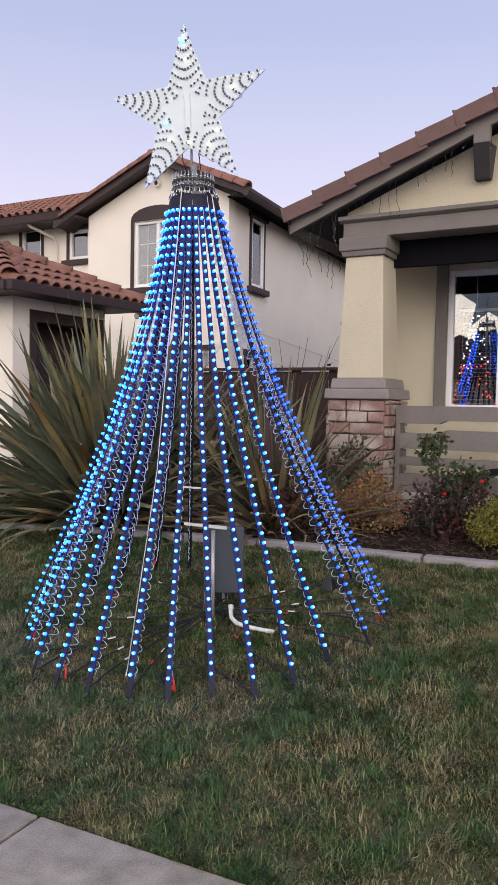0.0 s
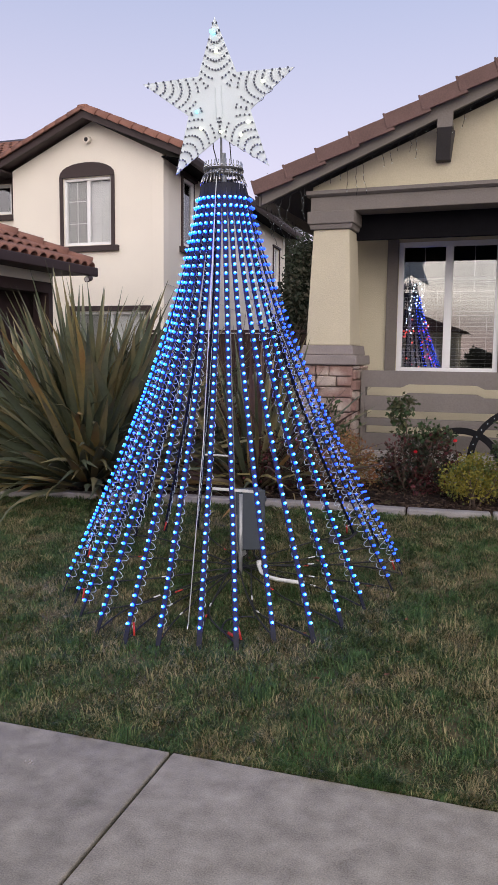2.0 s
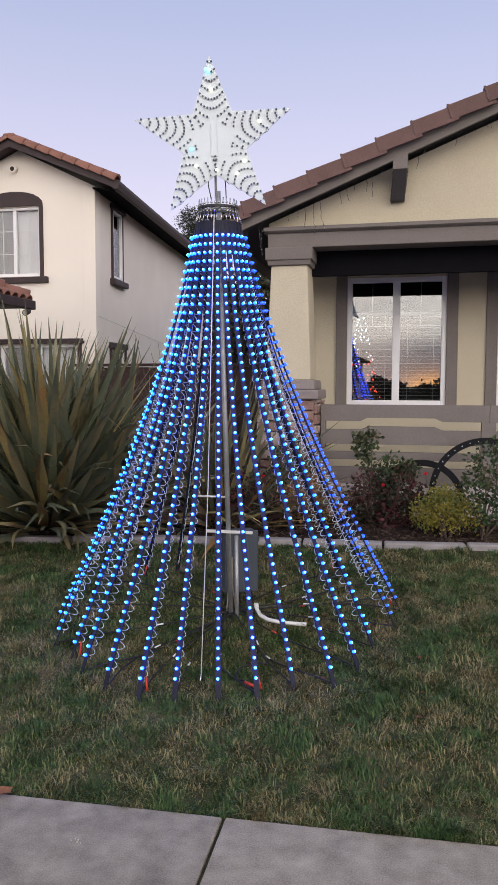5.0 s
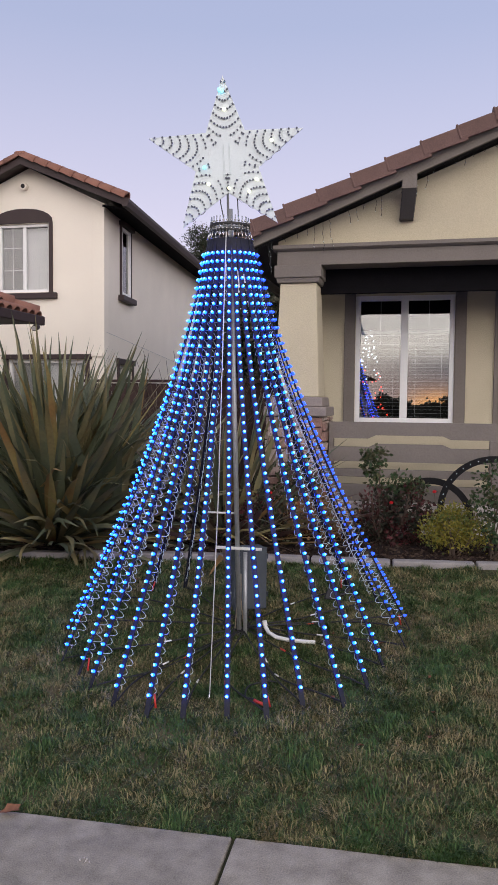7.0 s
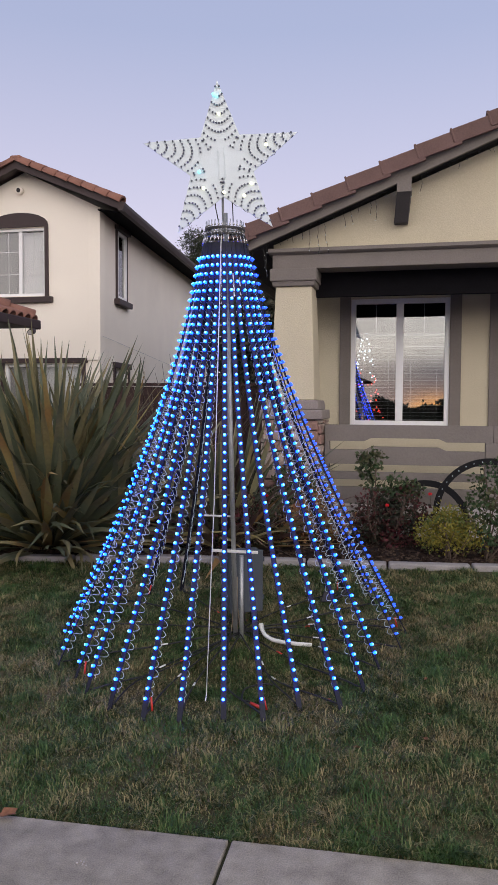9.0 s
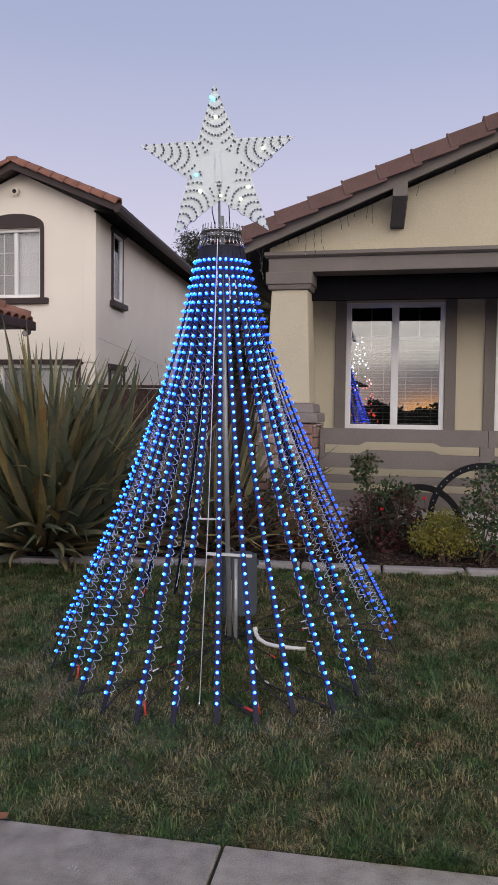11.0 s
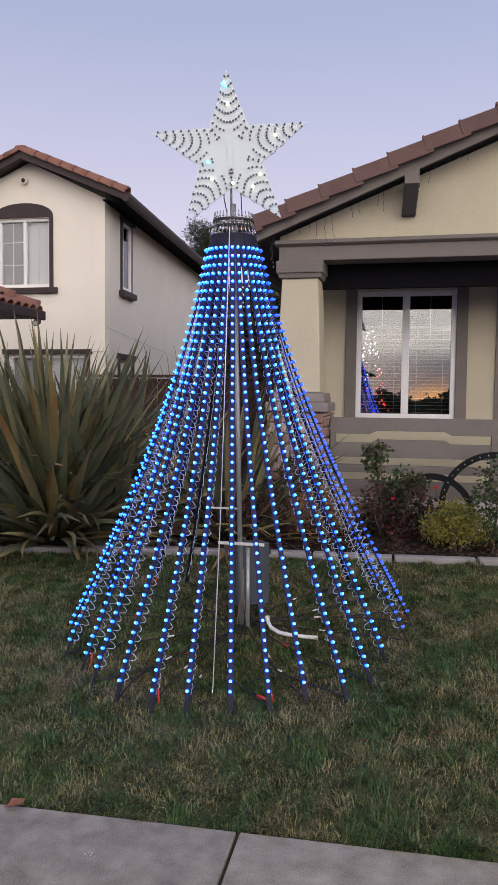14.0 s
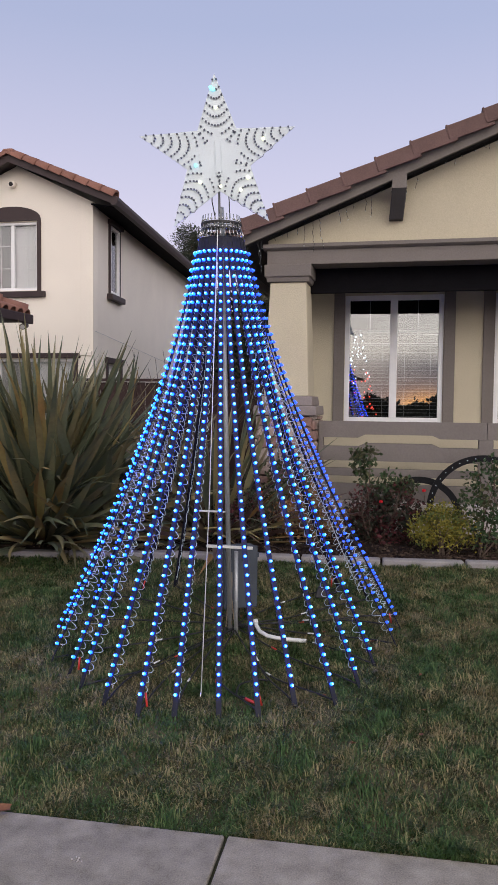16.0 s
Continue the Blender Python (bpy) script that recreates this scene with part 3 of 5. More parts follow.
part("wing_wall", at(holed((-14.0, -9.18), 0.3, 5.0, [(-9.90, -9.43, 4.29, 4.81), (-11.13, -10.62, 4.30, 4.95)], 0.2), Matrix.Translation((0, 11.55, 0))), M_CREAM, nb)
part("wing_return", boxes((-9.18, -9.0, NY + 0.2, 11.55, 0.3, 5.0)), M_CREAM, nb)
part("rear_wall", boxes((-14, -7.0, 20.0, 20.2, 0.3, 5.0)), M_CREAM, nb)

# roof
AX, AZ, NS, NRY = -7.55, 5.775, 0.412, 10.95


def nrz(x):
    return AZ - NS * abs(x - AX)


nroof = part("roof", prism([(-9.75, nrz(-9.75) - 0.10), (AX, AZ - 0.10), (-5.72, nrz(-5.72) - 0.10), (-5.72, nrz(-5.72) - 0.02), (AX, AZ - 0.02), (-9.75, nrz(-9.75) - 0.02)], "y", NRY + 0.03, 20.2), M_BROWN, nb, "brown painted roof boards")
for v in nroof.data.vertices:
    v.co.x -= 0.091 * max(0, v.co.y + nb.location.y - NRY)
part("rake_board", prism([(-9.75, nrz(-9.75) - 0.135), (AX, AZ - 0.135), (-5.70, nrz(-5.70) - 0.135), (-5.70, nrz(-5.70)), (AX, AZ), (-9.75, nrz(-9.75))], "y", NRY, NRY + 0.028), M_BROWN, nb, "dark brown rake board")
gut = prism([(-5.78, nrz(-5.70) - 0.13), (-5.70, nrz(-5.70) - 0.13), (-5.67, nrz(-5.70) - 0.06), (-5.67, nrz(-5.70) - 0.01), (-5.78, nrz(-5.70) - 0.01)], "y", NRY - 0.012, 20.2)
for v in gut.verts:
    v.co.x -= 0.091 * max(0, v.co.y - NRY)
part("gutter", gut, M_BROWN, nb, "dark brown eave gutter")
soff = prism([(-6.22, 4.97), (-5.80, 4.90), (-5.80, 4.92), (-6.22, 5.0)], "y", NY - 0.02, 20.2)
for v in soff.verts:
    v.co.x -= 0.091 * max(0, v.co.y - NRY)
# eave shade is coloured into this soffit
part("soffit", soff, M_SHADE, nb, "eave soffit, eave shade in its black")


def barrel(length, r0, r1, material, name="roof_tile", n=6, thick=0.012):
    """A half-round tile: axis along +x, crown up."""
    bm = bmesh.new()
    rings = []
    for x, r in ((0, r0), (length, r1)):
        for rr in (r, r - thick):
            rings.append([bm.verts.new((x, -math.cos(math.pi * q / n) * rr, math.sin(math.pi * q / n) * rr)) for q in range(n + 1)])
    o0, i0, o1, i1 = rings
    for q in range(n):
        bm.faces.new((o0[q], o1[q], o1[q + 1], o0[q + 1])).smooth = True
        bm.faces.new((i0[q], i0[q + 1], i1[q + 1], i1[q]))
        bm.faces.new((o0[q], o0[q + 1], i0[q + 1], i0[q]))
        bm.faces.new((o1[q], i1[q], i1[q + 1], o1[q + 1]))
    bmesh.ops.recalc_face_normals(bm, faces=bm.faces)
    return finish(bm, name, material)


nt = barrel(0.31, 0.125, 0.10, M_TILE2, "rake_tile", thick=0.03)
nang = math.degrees(math.atan(NS))
for k in range(9):
    for s in (1, -1):
        if s > 0 and k == 8:
            continue
        x = AX + s * (0.03 + 0.222 * (k + 1))
        m = pose(x, NRY + 0.06, nrz(x) - 0.03, 0, 0, 0 if s < 0 else 180) @ pose(0, 0, 0, 0, -nang - 3.5, 0)
        piece("rake_tile", nt, nroof, m)
part("ridge_tile", boxes((AX - 0.1, AX + 0.1, NRY - 0.03, NRY + 0.5, AZ - 0.02, AZ + 0.075), bevel=0.035), M_TILE2, nb)
# right slope tile edge and wing roof
wroof = part("wing_roof", prism([(10.98, 4.98), (10.98, 5.05), (14.5, 6.5), (14.5, 6.4)], "x", -14, -9.5), M_BROWN, nb, "brown boarded wing roof")
part("wing_gutter", prism([(10.92, 4.90), (10.98, 4.88), (11.0, 5.02), (10.90, 5.02)], "x", -14, -9.55), M_BROWN, nb, "dark brown gutter")
part("wing_soffit", boxes((-14, -9.2, 10.98, 11.55, 4.90, 4.93)), M_BROWN, nb, "dark brown soffit")
wt = barrel(0.36, 0.075, 0.06, M_TILE2)
for k in range(20):
    for r in range(9):
        x = -9.62 - 0.2 * k
        piece("roof_tile", wt, wroof, pose(x + random.uniform(-0.008, 0.008), 10.93 + 0.28 * r, 5.045 + 0.116 * r, 0, 0, 90) @ pose(0, 0, 0, 0, -22.4 + 2, 0))
part("downspout", tube(bmesh.new(), [(-10.45, 10.97, 4.93), (-10.45, 11.1, 4.86), (-10.2, 11.45, 4.70), (-10.2, 11.52, 4.6), (-10.2, 11.52, 0.5)], 0.03), M_CREAM, nb)


def nwindow(a, b, c, d, m, trim=0.07, head=0.1, sill=0.10, grid=(2, 2), arch=False, sash=True, deep=0.03, glazing=None):
    """A white sliding window with brown trim, in a wall whose outside faces local -y."""
    w = part("window", at(boxes((a, a + 0.045, deep, 0.10, c, d), (b - 0.045, b, deep, 0.10, c, d), (a + 0.045, b - 0.045, deep, 0.10, c, c + 0.045), (a + 0.045, b - 0.045, deep, 0.10, d - 0.045, d), bevel=0.004), m), M_VINYL, nb, "white vinyl window frame")
    mid = (a + b) / 2

    def sub(name, bm, material, label=""):
        bm = at(bm, m)
        return part(name, bm, material, w, label)
    if sash:
        sub("screen", boxes((a + 0.046, mid - 0.028, 0.1, 0.104, c + 0.046, d - 0.046)), M_SCREEN, "grey insect screen")
        sub("sash_bar", boxes((mid - 0.028, mid + 0.028, 0.035, 0.09, c + 0.045, d - 0.045), bevel=0.004), M_VINYL)
    g = sub("pane", boxes((a + 0.045, b - 0.045, deep + 0.04, deep + 0.044, c + 0.045, d - 0.045)), glazing or M_GLASS2)
    g.visible_shadow = False
    bars = bmesh.new()
    for k in range(1, grid[0]):
        x = a + (b - a) * k / grid[0]
        box(bars, x - 0.006, x + 0.006, 0.075, 0.082, c + 0.045, d - 0.045)
    for k in range(1, grid[1]):
        z = c + (d - c) * k / grid[1]
        box(bars, a + 0.045, b - 0.045, 0.0752, 0.0818, z - 0.006, z + 0.006)
    sub("glazing_bars", bars, M_VINYL)
    back = 0.14 if sash else 0.088
    sub("curtain", boxes((a + 0.046, b - 0.046, back, back + 0.008, c + 0.046, d - 0.046)), M_CURTAIN, "pale closed blind")
    sub("side_trim", boxes((a - trim, a - 0.002, -deep, 0.05, c - 0.02, d + 0.01), bevel=0.004), M_BROWN, "dark brown trim")
    sub("side_trim", boxes((b + 0.002, b + trim, -deep, 0.05, c - 0.02, d + 0.01), bevel=0.004), M_BROWN, "dark brown trim")
    if sill:
        sub("sill", boxes((a - trim - 0.08, b + trim + 0.08, -0.07, 0.05, c - 0.02 - sill, c - 0.022), bevel=0.008), M_BROWN, "dark brown sill")
    if arch:
        pts = [(a - trim, d + 0.012)]
        for k in range(13):
            t = math.pi * k / 12
            pts.append((mid - math.cos(t) * ((b - a) / 2 + trim), d + 0.012 + math.sin(t) ** 0.8 * 0.235))
        pts.append((b + trim, d + 0.012))
        sub("arch_panel", prism(pts[1:-1], "y", -0.03, 0.04), M_BROWN, "dark brown arched panel")
    elif head:
        sub("head_trim", boxes((a - trim - 0.04, b + trim + 0.04, -0.05, 0.05, d + 0.012, d + 0.012 + head), bevel=0.006), M_BROWN, "dark brown trim")
    return w


FRONT = Matrix.Translation((0, NY, 0))
WINGM = Matrix.Translation((0, 11.55, 0))
nwindow(-8.135, -7.195, 3.63, 4.75, FRONT, trim=0.065, grid=(4, 3), arch=True)
nwindow(-7.95, -6.55, 1.3, 2.50, FRONT, trim=0.07, head=0.08)
nwindow(0.88, 1.42, 3.68, 4.84, SIDEW @ Matrix.Translation((0, -0.032, 0)), trim=0.05, head=0.08, grid=(1, 2), sash=False, deep=0.004, glazing=M_GLASS)
nwindow(0.75, 1.55, 1.4, 2.45, SIDEW, trim=0.07, head=0.10)
nwindow(7.75, 8.4, 3.55, 4.55, SIDEW, trim=0.05, head=0.05)
nwindow(-9.90, -9.43, 4.29, 4.81, WINGM, sash=False, deep=0.015, glazing=M_GLASS)
nwindow(-11.13, -10.62, 4.30, 4.95, WINGM, sash=False, deep=0.015, glazing=M_GLASS)
part("belly_band", boxes((-6.55, -6.24, NY - 0.03, NY + 0.01, 2.55, 2.62), bevel=0.005), M_CREAM, nb)
vent = bmesh.new()
tube(vent, [(-7.62, NY + 0.02, 5.36), (-7.62, NY - 0.09, 5.35)], 0.058, 14)
part("vent_pipe", vent, M_CREAM, nb)
# dark plug in place of the hollow, its shade in the colour
part("vent_shade_plug", tube(bmesh.new(), [(-7.62, NY - 0.06, 5.352), (-7.62, NY - 0.094, 5.3495)], 0.036, 14), M_UNLIT, nb)
part("utility_cable", tube(bmesh.new(), [SIDE @ Vector((0.03, 0.02 + 0.5 * k, 2.95 - 0.026 * k)) for k in range(17)], 0.0035, 4), M_SCREEN, nb)

# its low front roof
gar = thing("garage", (-8.2, 7.7, 0.45), "low cream stucco garage wing with terracotta hip roof", "garage")
GX, GY0, GY1, GZ = -6.10, 6.42, 8.88, 2.92
GA = Vector((-7.66, 7.65, 3.60))
part("front_wall", boxes((-13, -6.52, 6.86, 7.05, 0.2, 2.86)), M_CREAM, gar)
part("side_wall", boxes((-6.70, -6.52, 7.05, 7.16, 0.2, 2.86), (-6.70, -6.52, 8.46, 8.52, 0.2, 2.86), (-6.70, -6.52, 7.16, 8.46, 2.70, 2.86)), M_CREAM, gar)
part("entry_trim", boxes((-6.75, -6.50, 7.13, 7.24, 0.3, 2.72), (-6.75, -6.50, 8.39, 8.48, 0.3, 2.72), (-6.75, -6.50, 7.24, 8.39, 2.58, 2.72)), M_BROWN, gar, "dark brown entry trim")
# one plain sheet added to close the entry recess
part("recess_panel", boxes((-6.95, -6.88, 7.06, 8.59, 0.3, 2.80)), M_BROWN, gar, "dark brown panel closing the entry recess")
part("rear_wall", boxes((-13, -6.71, 8.6, 8.75, 0.2, 2.86)), M_CREAM, gar)
part("soffit", boxes((-13, GX - 0.06, GY0 + 0.06, GY1 - 0.02, 2.85, 2.88)), M_BROWN, gar, "dark brown soffit")
gb = bmesh.new()
vs = [gb.verts.new(p) for p in ((GX, GY0, GZ), (GX, GY1, GZ), GA, (-13, GA.y, GA.z), (-13, GY0, GZ), (-13, GY1, GZ))]
for f in ((0, 1, 2), (0, 2, 3, 4), (1, 5, 3, 2), (0, 4, 5, 1)):
    gb.faces.new([vs[k] for k in f])
gdeck = part("roof", gb, M_BROWN, gar, "hip roof boards")
part("eave_gutter", boxes((GX - 0.03, GX + 0.07, GY0 - 0.05, GY1, 2.83, 2.95), (-13, GX - 0.03, GY0 - 0.08, GY0 + 0.02, 2.83, 2.95), bevel=0.012), M_BROWN, gar, "dark brown gutter")
gt = barrel(0.40, 0.088, 0.07, M_TILE2)
gs = math.degrees(math.atan2(GA.z - GZ, GX - GA.x))
for k in range(13):
    y = GY0 + 0.12 + 0.185 * k
    reach = (GX - GA.x) * (1 - abs(y - GA.y) / (1.23))
    for r in range(5):
        u = 0.34 * r
        if u < reach - 0.05:
            piece("roof_tile", gt, gdeck, pose(GX + 0.03 - u, y, GZ + 0.01 + u * (GA.z - GZ) / (GX - GA.x), 0, 0, 180) @ pose(0, 0, 0, random.uniform(-2, 2), -gs + 2.5, 0))
gs2 = math.degrees(math.atan2(GA.z - GZ, GA.y - GY0))
for k in range(18):
    x = GX - 0.15 - 0.185 * k
    reach = (GA.y - GY0) * min(1, (GX - x) / (GX - GA.x))
    for r in range(4):
        u = 0.34 * r
        if u < reach - 0.05:
            piece("roof_tile", gt, gdeck, pose(x, GY0 - 0.03 + u, GZ + 0.01 + u * (GA.z - GZ) / (GA.y - GY0), 0, 0, 90) @ pose(0, 0, 0, random.uniform(-2, 2), -gs2 + 2.5, 0))
hc = barrel(0.36, 0.115, 0.10, M_TILE2, "hip_tile")
for corner in (Vector((GX, GY0, GZ)), Vector((GX, GY1, GZ))):
    d = GA - corner
    for k in range(6):
        p = corner + d * (0.02 + k * 0.163) + Vector((0, 0, 0.05))
        piece("hip_tile", hc, gdeck, Matrix.Translation(p) @ pose(0, 0, 0, 0, 0, math.degrees(math.atan2(d.y, d.x))) @ pose(0, 0, 0, 0, -math.degrees(math.atan2(d.z, d.xy.length)) + 3, 0))
lamp = thing("entry_lamp", (-6.05, 8.62, 2.80), "small dark round floodlight under the eave", "lamp")
part("lamp_head", tube(bmesh.new(), [(-6.06, 8.72, 2.80), (-6.04, 8.60, 2.77)], 0.04, 10), M_BROWN, lamp)
part("lamp_lens", tube(bmesh.new(), [(-6.041, 8.601, 2.7705), (-6.039, 8.595, 2.769)], 0.03, 10), M_ALU, lamp)

# fence between the houses
fence = thing("fence", (-4.4, 10.2, 0.5), "weathered red-brown board fence between the houses", "fence")
fb = finish(boxes((-0.068, 0.068, -0.01, 0.01, 0, 1.62), bevel=0.004), "board", M_FENCE)
for k in range(25):
    piece("board", fb, fence, pose(-6.0 + 0.142 * k, 10.2 + random.uniform(-0.004, 0.004), 0.48 + random.uniform(-0.01, 0.01)))
part("rail", boxes((-6.1, -2.62, 10.17, 10.19, 1.98, 2.05)), M_FENCE, fence)
part("cap_rail", boxes((-6.1, -2.62, 10.13, 10.27, 2.11, 2.15)), M_FENCE, fence)

# ---- the light tree ----
TOP = Vector((-2.285, 4.25, 2.975))
FOOT = Vector((-2.24, 4.43, 0.26))
mast = thing("light_tree_mast", FOOT, "grey steel mast with bolt ring holding the light strips", "mast")
part("pole", tube(bmesh.new(), [FOOT - Vector((0, 0, 0.15)), TOP + Vector((0, 0, 0.12))], 0.0165, 10), M_STEEL, mast)
part("upper_rod", tube(bmesh.new(), [TOP + Vector((-0.012, 0, 0.0)), TOP + Vector((-0.016, -0.02, 0.45))], 0.008, 8), M_STEEL, mast)
part("stub_post", tube(bmesh.new(), [(-2.195, 4.40, 0.15), (-2.20, 4.40, 0.83)], 0.014, 8), M_STEEL, mast)
part("cross_bar", boxes((-2.40, -2.08, 4.36, 4.375, 0.852, 0.872), bevel=0.003), M_WHITEP, mast)
part("cross_bar", boxes((-2.46, -2.25, 4.37, 4.383, 1.092, 1.104), bevel=0.003), M_WHITEP, mast)
hoop = bmesh.new()
for z0, z1, r in ((0.0, 0.013, 0.132), (-0.035, -0.025, 0.130)):
    for k in range(40):
        a0, a1 = 2 * math.pi * k / 40, 2 * math.pi * (k + 1) / 40
        q = [hoop.verts.new(TOP + Vector((math.cos(a) * rr, math.sin(a) * rr, z))) for a, rr, z in
             ((a0, r, z0), (a1, r, z0), (a1, r, z1), (a0, r, z1), (a0, r - 0.03, z0), (a1, r - 0.03, z0), (a1, r - 0.03, z1), (a0, r - 0.03, z1))]
        for f in ((0, 1, 2, 3), (7, 6, 5, 4), (3, 2, 6, 7), (1, 0, 4, 5)):
            hoop.faces.new([q[j] for j in f])
bmesh.ops.remove_doubles(hoop, verts=hoop.verts, dist=0.0004)
part("ring", hoop, M_CABLE, mast, "black plastic ring")
for k in range(6):
    a = math.pi / 3 * k
    part("spoke", tube(bmesh.new(), [TOP + Vector((0, 0, 0.01)), TOP + Vector((math.cos(a) * 0.11, math.sin(a) * 0.11, 0.01))], 0.006, 6), M_STEEL, mast)
bolt = bmesh.new()
tube(bolt, [(0, 0, -0.045), (0, 0, 0.058)], 0.0036, 6)
tube(bolt, [(0, 0, 0.022), (0, 0, 0.03)], 0.008, 6)
tube(bolt, [(0, 0, -0.03), (0, 0, -0.02)], 0.008, 6)
bolt_mesh = finish(bolt, "bolt", M_CHROME)
for k in range(30):
    a = 2 * math.pi * k / 30
    piece("bolt", bolt_mesh, mast, pose(TOP.x + 0.122 * math.cos(a), TOP.y + 0.122 * math.sin(a), TOP.z, random.uniform(-4, 4), random.uniform(-4, 4)))

# one strip, standing along z, its face to -y, three metres long
LEN, BULB_STEP, SAG = 3.0, 0.0555, 0.115


def sag(z):
    """How far a strip hangs in towards the mast at z along it."""
    f = z / LEN
    return SAG * 4 * f ** 1.25 * (1 - f) * 1.05


strip0 = new("light_strip")
strip0.empty_display_size = 0.05


def local(name, bm, material, parent, label=""):
    ob = new(name, finish(bm, name, material))
    ob.parent = parent
    return tagged(ob, label)


sb = bmesh.new()
for k in range(18):
    box(sb, -0.0155, 0.0155, -0.0025, 0.0025, 0.0 + (LEN - 0.06) * k / 18, (LEN - 0.06) * (k + 1) / 18)
bmesh.ops.remove_doubles(sb, verts=sb.verts, dist=0.0004)
bmesh.ops.delete(sb, geom=[f for f in sb.faces if abs(f.normal.z) > 0.9 and 0.01 < f.calc_center_median().z < LEN - 0.07], context="FACES")
for k in range(58):
    box(sb, -0.0055, 0.0055, -0.0036, -0.0026, 0.065 + BULB_STEP * k * 0.9, 0.079 + BULB_STEP * k * 0.9)
for v in sb.verts:
    v.co.y += sag(v.co.z)
local("strap", sb, M_STRAP, strip0, "black punched plastic strap")
local("hook", tube(bmesh.new(), [(0, 0, LEN - 0.065), (0, 0, LEN)], 0.003, 5), M_CHROME, strip0, "steel hook")
local("stake", tube(bmesh.new(), [(0.0, 0.004, 0.02), (0.0, 0.012, -0.06)], 0.004, 5), M_CABLE, strip0, "black ground stake")
wire = bmesh.new()
pts = []
rw = random.Random(3)
for k in range(50):
    z = 0.12 + BULB_STEP * k
    amp = 0.040 + rw.uniform(-0.012, 0.014)
    for q, f in ((0.0, 0.0), (0.25, 0.85), (0.5, 1.0), (0.75, 0.7)):
        pts.append((0.012 * math.sin(q * math.pi) + rw.uniform(-0.002, 0.002), 0.006 + amp * f + sag(z + BULB_STEP * q), z + BULB_STEP * (q - 0.12 * f)))
tube(wire, pts, 0.0021, 4)
local("wire", wire, M_WIRE, strip0, "pale wire looping from bulb to bulb")
tail = tube(bmesh.new(), [(0.0, 0.01, 0.125), (0.012, 0.03, 0.12), (0.01, 0.03, 0.10)], 0.002, 5)
local("tail_wire", tail, M_WHITEP, strip0, "white tail wire")
bb = bmesh.new()
# bulb is oversized, the bloom round its lens put into the shape
bmesh.ops.create_uvsphere(bb, u_segments=10, v_segments=8, radius=1.0, matrix=Matrix.Translation((0, -0.011, 0)) @ pose(0, 0, 0, 90) @ Matrix.Diagonal((0.0102, 0.0102, 0.0132, 1)))
bb.normal_update()
for f in bb.faces:
    f.smooth = True
# tip faces get the glare core, the blue sides its halo, by colour
glare_tip = [f.index for f in bb.faces if f.normal.y < -0.68]
dim_mesh = finish(bb.copy(), "bulb", L_DIM)
bulb_mesh = finish(bb, "bulb", L_BLUE)
bulb_mesh.materials.append(L_CORE)
dim_mesh.materials.append(L_BLUE)
for k in glare_tip:
    bulb_mesh.polygons[k].material_index = 1
    dim_mesh.polygons[k].material_index = 1
for k in range(50):
    o = new("bulb", bulb_mesh)
    o.parent = strip0
    o.location = (rw.uniform(-0.002, 0.002), sag(0.12 + BULB_STEP * k), 0.12 + BULB_STEP * k)
tagged(strip0, "black strap strung with glowing blue bulbs, staked in the lawn", "light strip", "strips of the light tree")
ANGLES = (128, 142, 154, 168, 181, 195, 208.5, 221, 232, 245, 257.5, 268, 281.5, 293.5, 306, 317, 329.5, 345, 362, 375, 385, 400, 415)
RADII = (1.0, 1.07, 1.15, 1.11, 1.18, 1.16, 1.15, 1.085, 1.10, 1.11, 1.105, 1.05, 1.03, 1.05, 1.02, 1.125, 1.09, 1.045, 1.13, 1.19, 1.21, 1.18, 1.16)


def strip_pose(a, r):
    x, y = -2.25 + r * math.cos(radians(a)), 4.35 + r * math.sin(radians(a))
    foot = Vector((x, y, lawn_z(x, y) + 0.01))
    u = Vector((math.cos(radians(a)), math.sin(radians(a)), 0))
    head = TOP + u * 0.131 + Vector((0, 0, -0.03))
    zax = (head - foot)
    length = zax.length
    zax.normalize()
    yax = (-u - zax * (-u).dot(zax)).normalized()
    xax = yax.cross(zax)
    m = Matrix((xax, yax, zax)).transposed().to_4x4()
    return Matrix.Translation(foot) @ m @ Matrix.Diagonal((1, 1, length / LEN, 1))


for k, (a, r) in enumerate(zip(ANGLES, RADII)):
    m = strip_pose(a, r)
    if k == 0:
        strip0.matrix_basis = m
    else:
        made = copy_thing(strip0, Matrix())
        made.matrix_basis = m
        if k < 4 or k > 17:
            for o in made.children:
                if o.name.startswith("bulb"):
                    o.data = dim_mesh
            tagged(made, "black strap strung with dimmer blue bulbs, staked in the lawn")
        if k % 3 == 1:
            local("plug", tube(bmesh.new(), [(0.014, 0.03, 0.13), (0.03, 0.04, 0.055)], 0.0065, 6), M_RED, made, "red wire plug")

# star on top
STAR_R, STAR_r, SC = 0.52, 0.212, Vector((-2.293, 4.185, 3.394))
star = thing("star_topper", SC, "white star panel covered in small grey bulbs, a few lit", "star")
TURN_S = pose(0, 0, 0, 0, -3.4, 10)


def star_place(x, z, y=0.0):
    return SC + TURN_S @ Vector((x, y, z))


pts = []
for k in range(10):
    r = STAR_R if k % 2 == 0 else STAR_r
    a = math.pi / 2 + math.pi / 5 * k
    pts.append((r * math.cos(a), r * math.sin(a)))
plate = prism(pts, "y", -0.004, 0.004)
part("panel", at(plate, Matrix.Translation(SC) @ TURN_S), M_STAR, star)
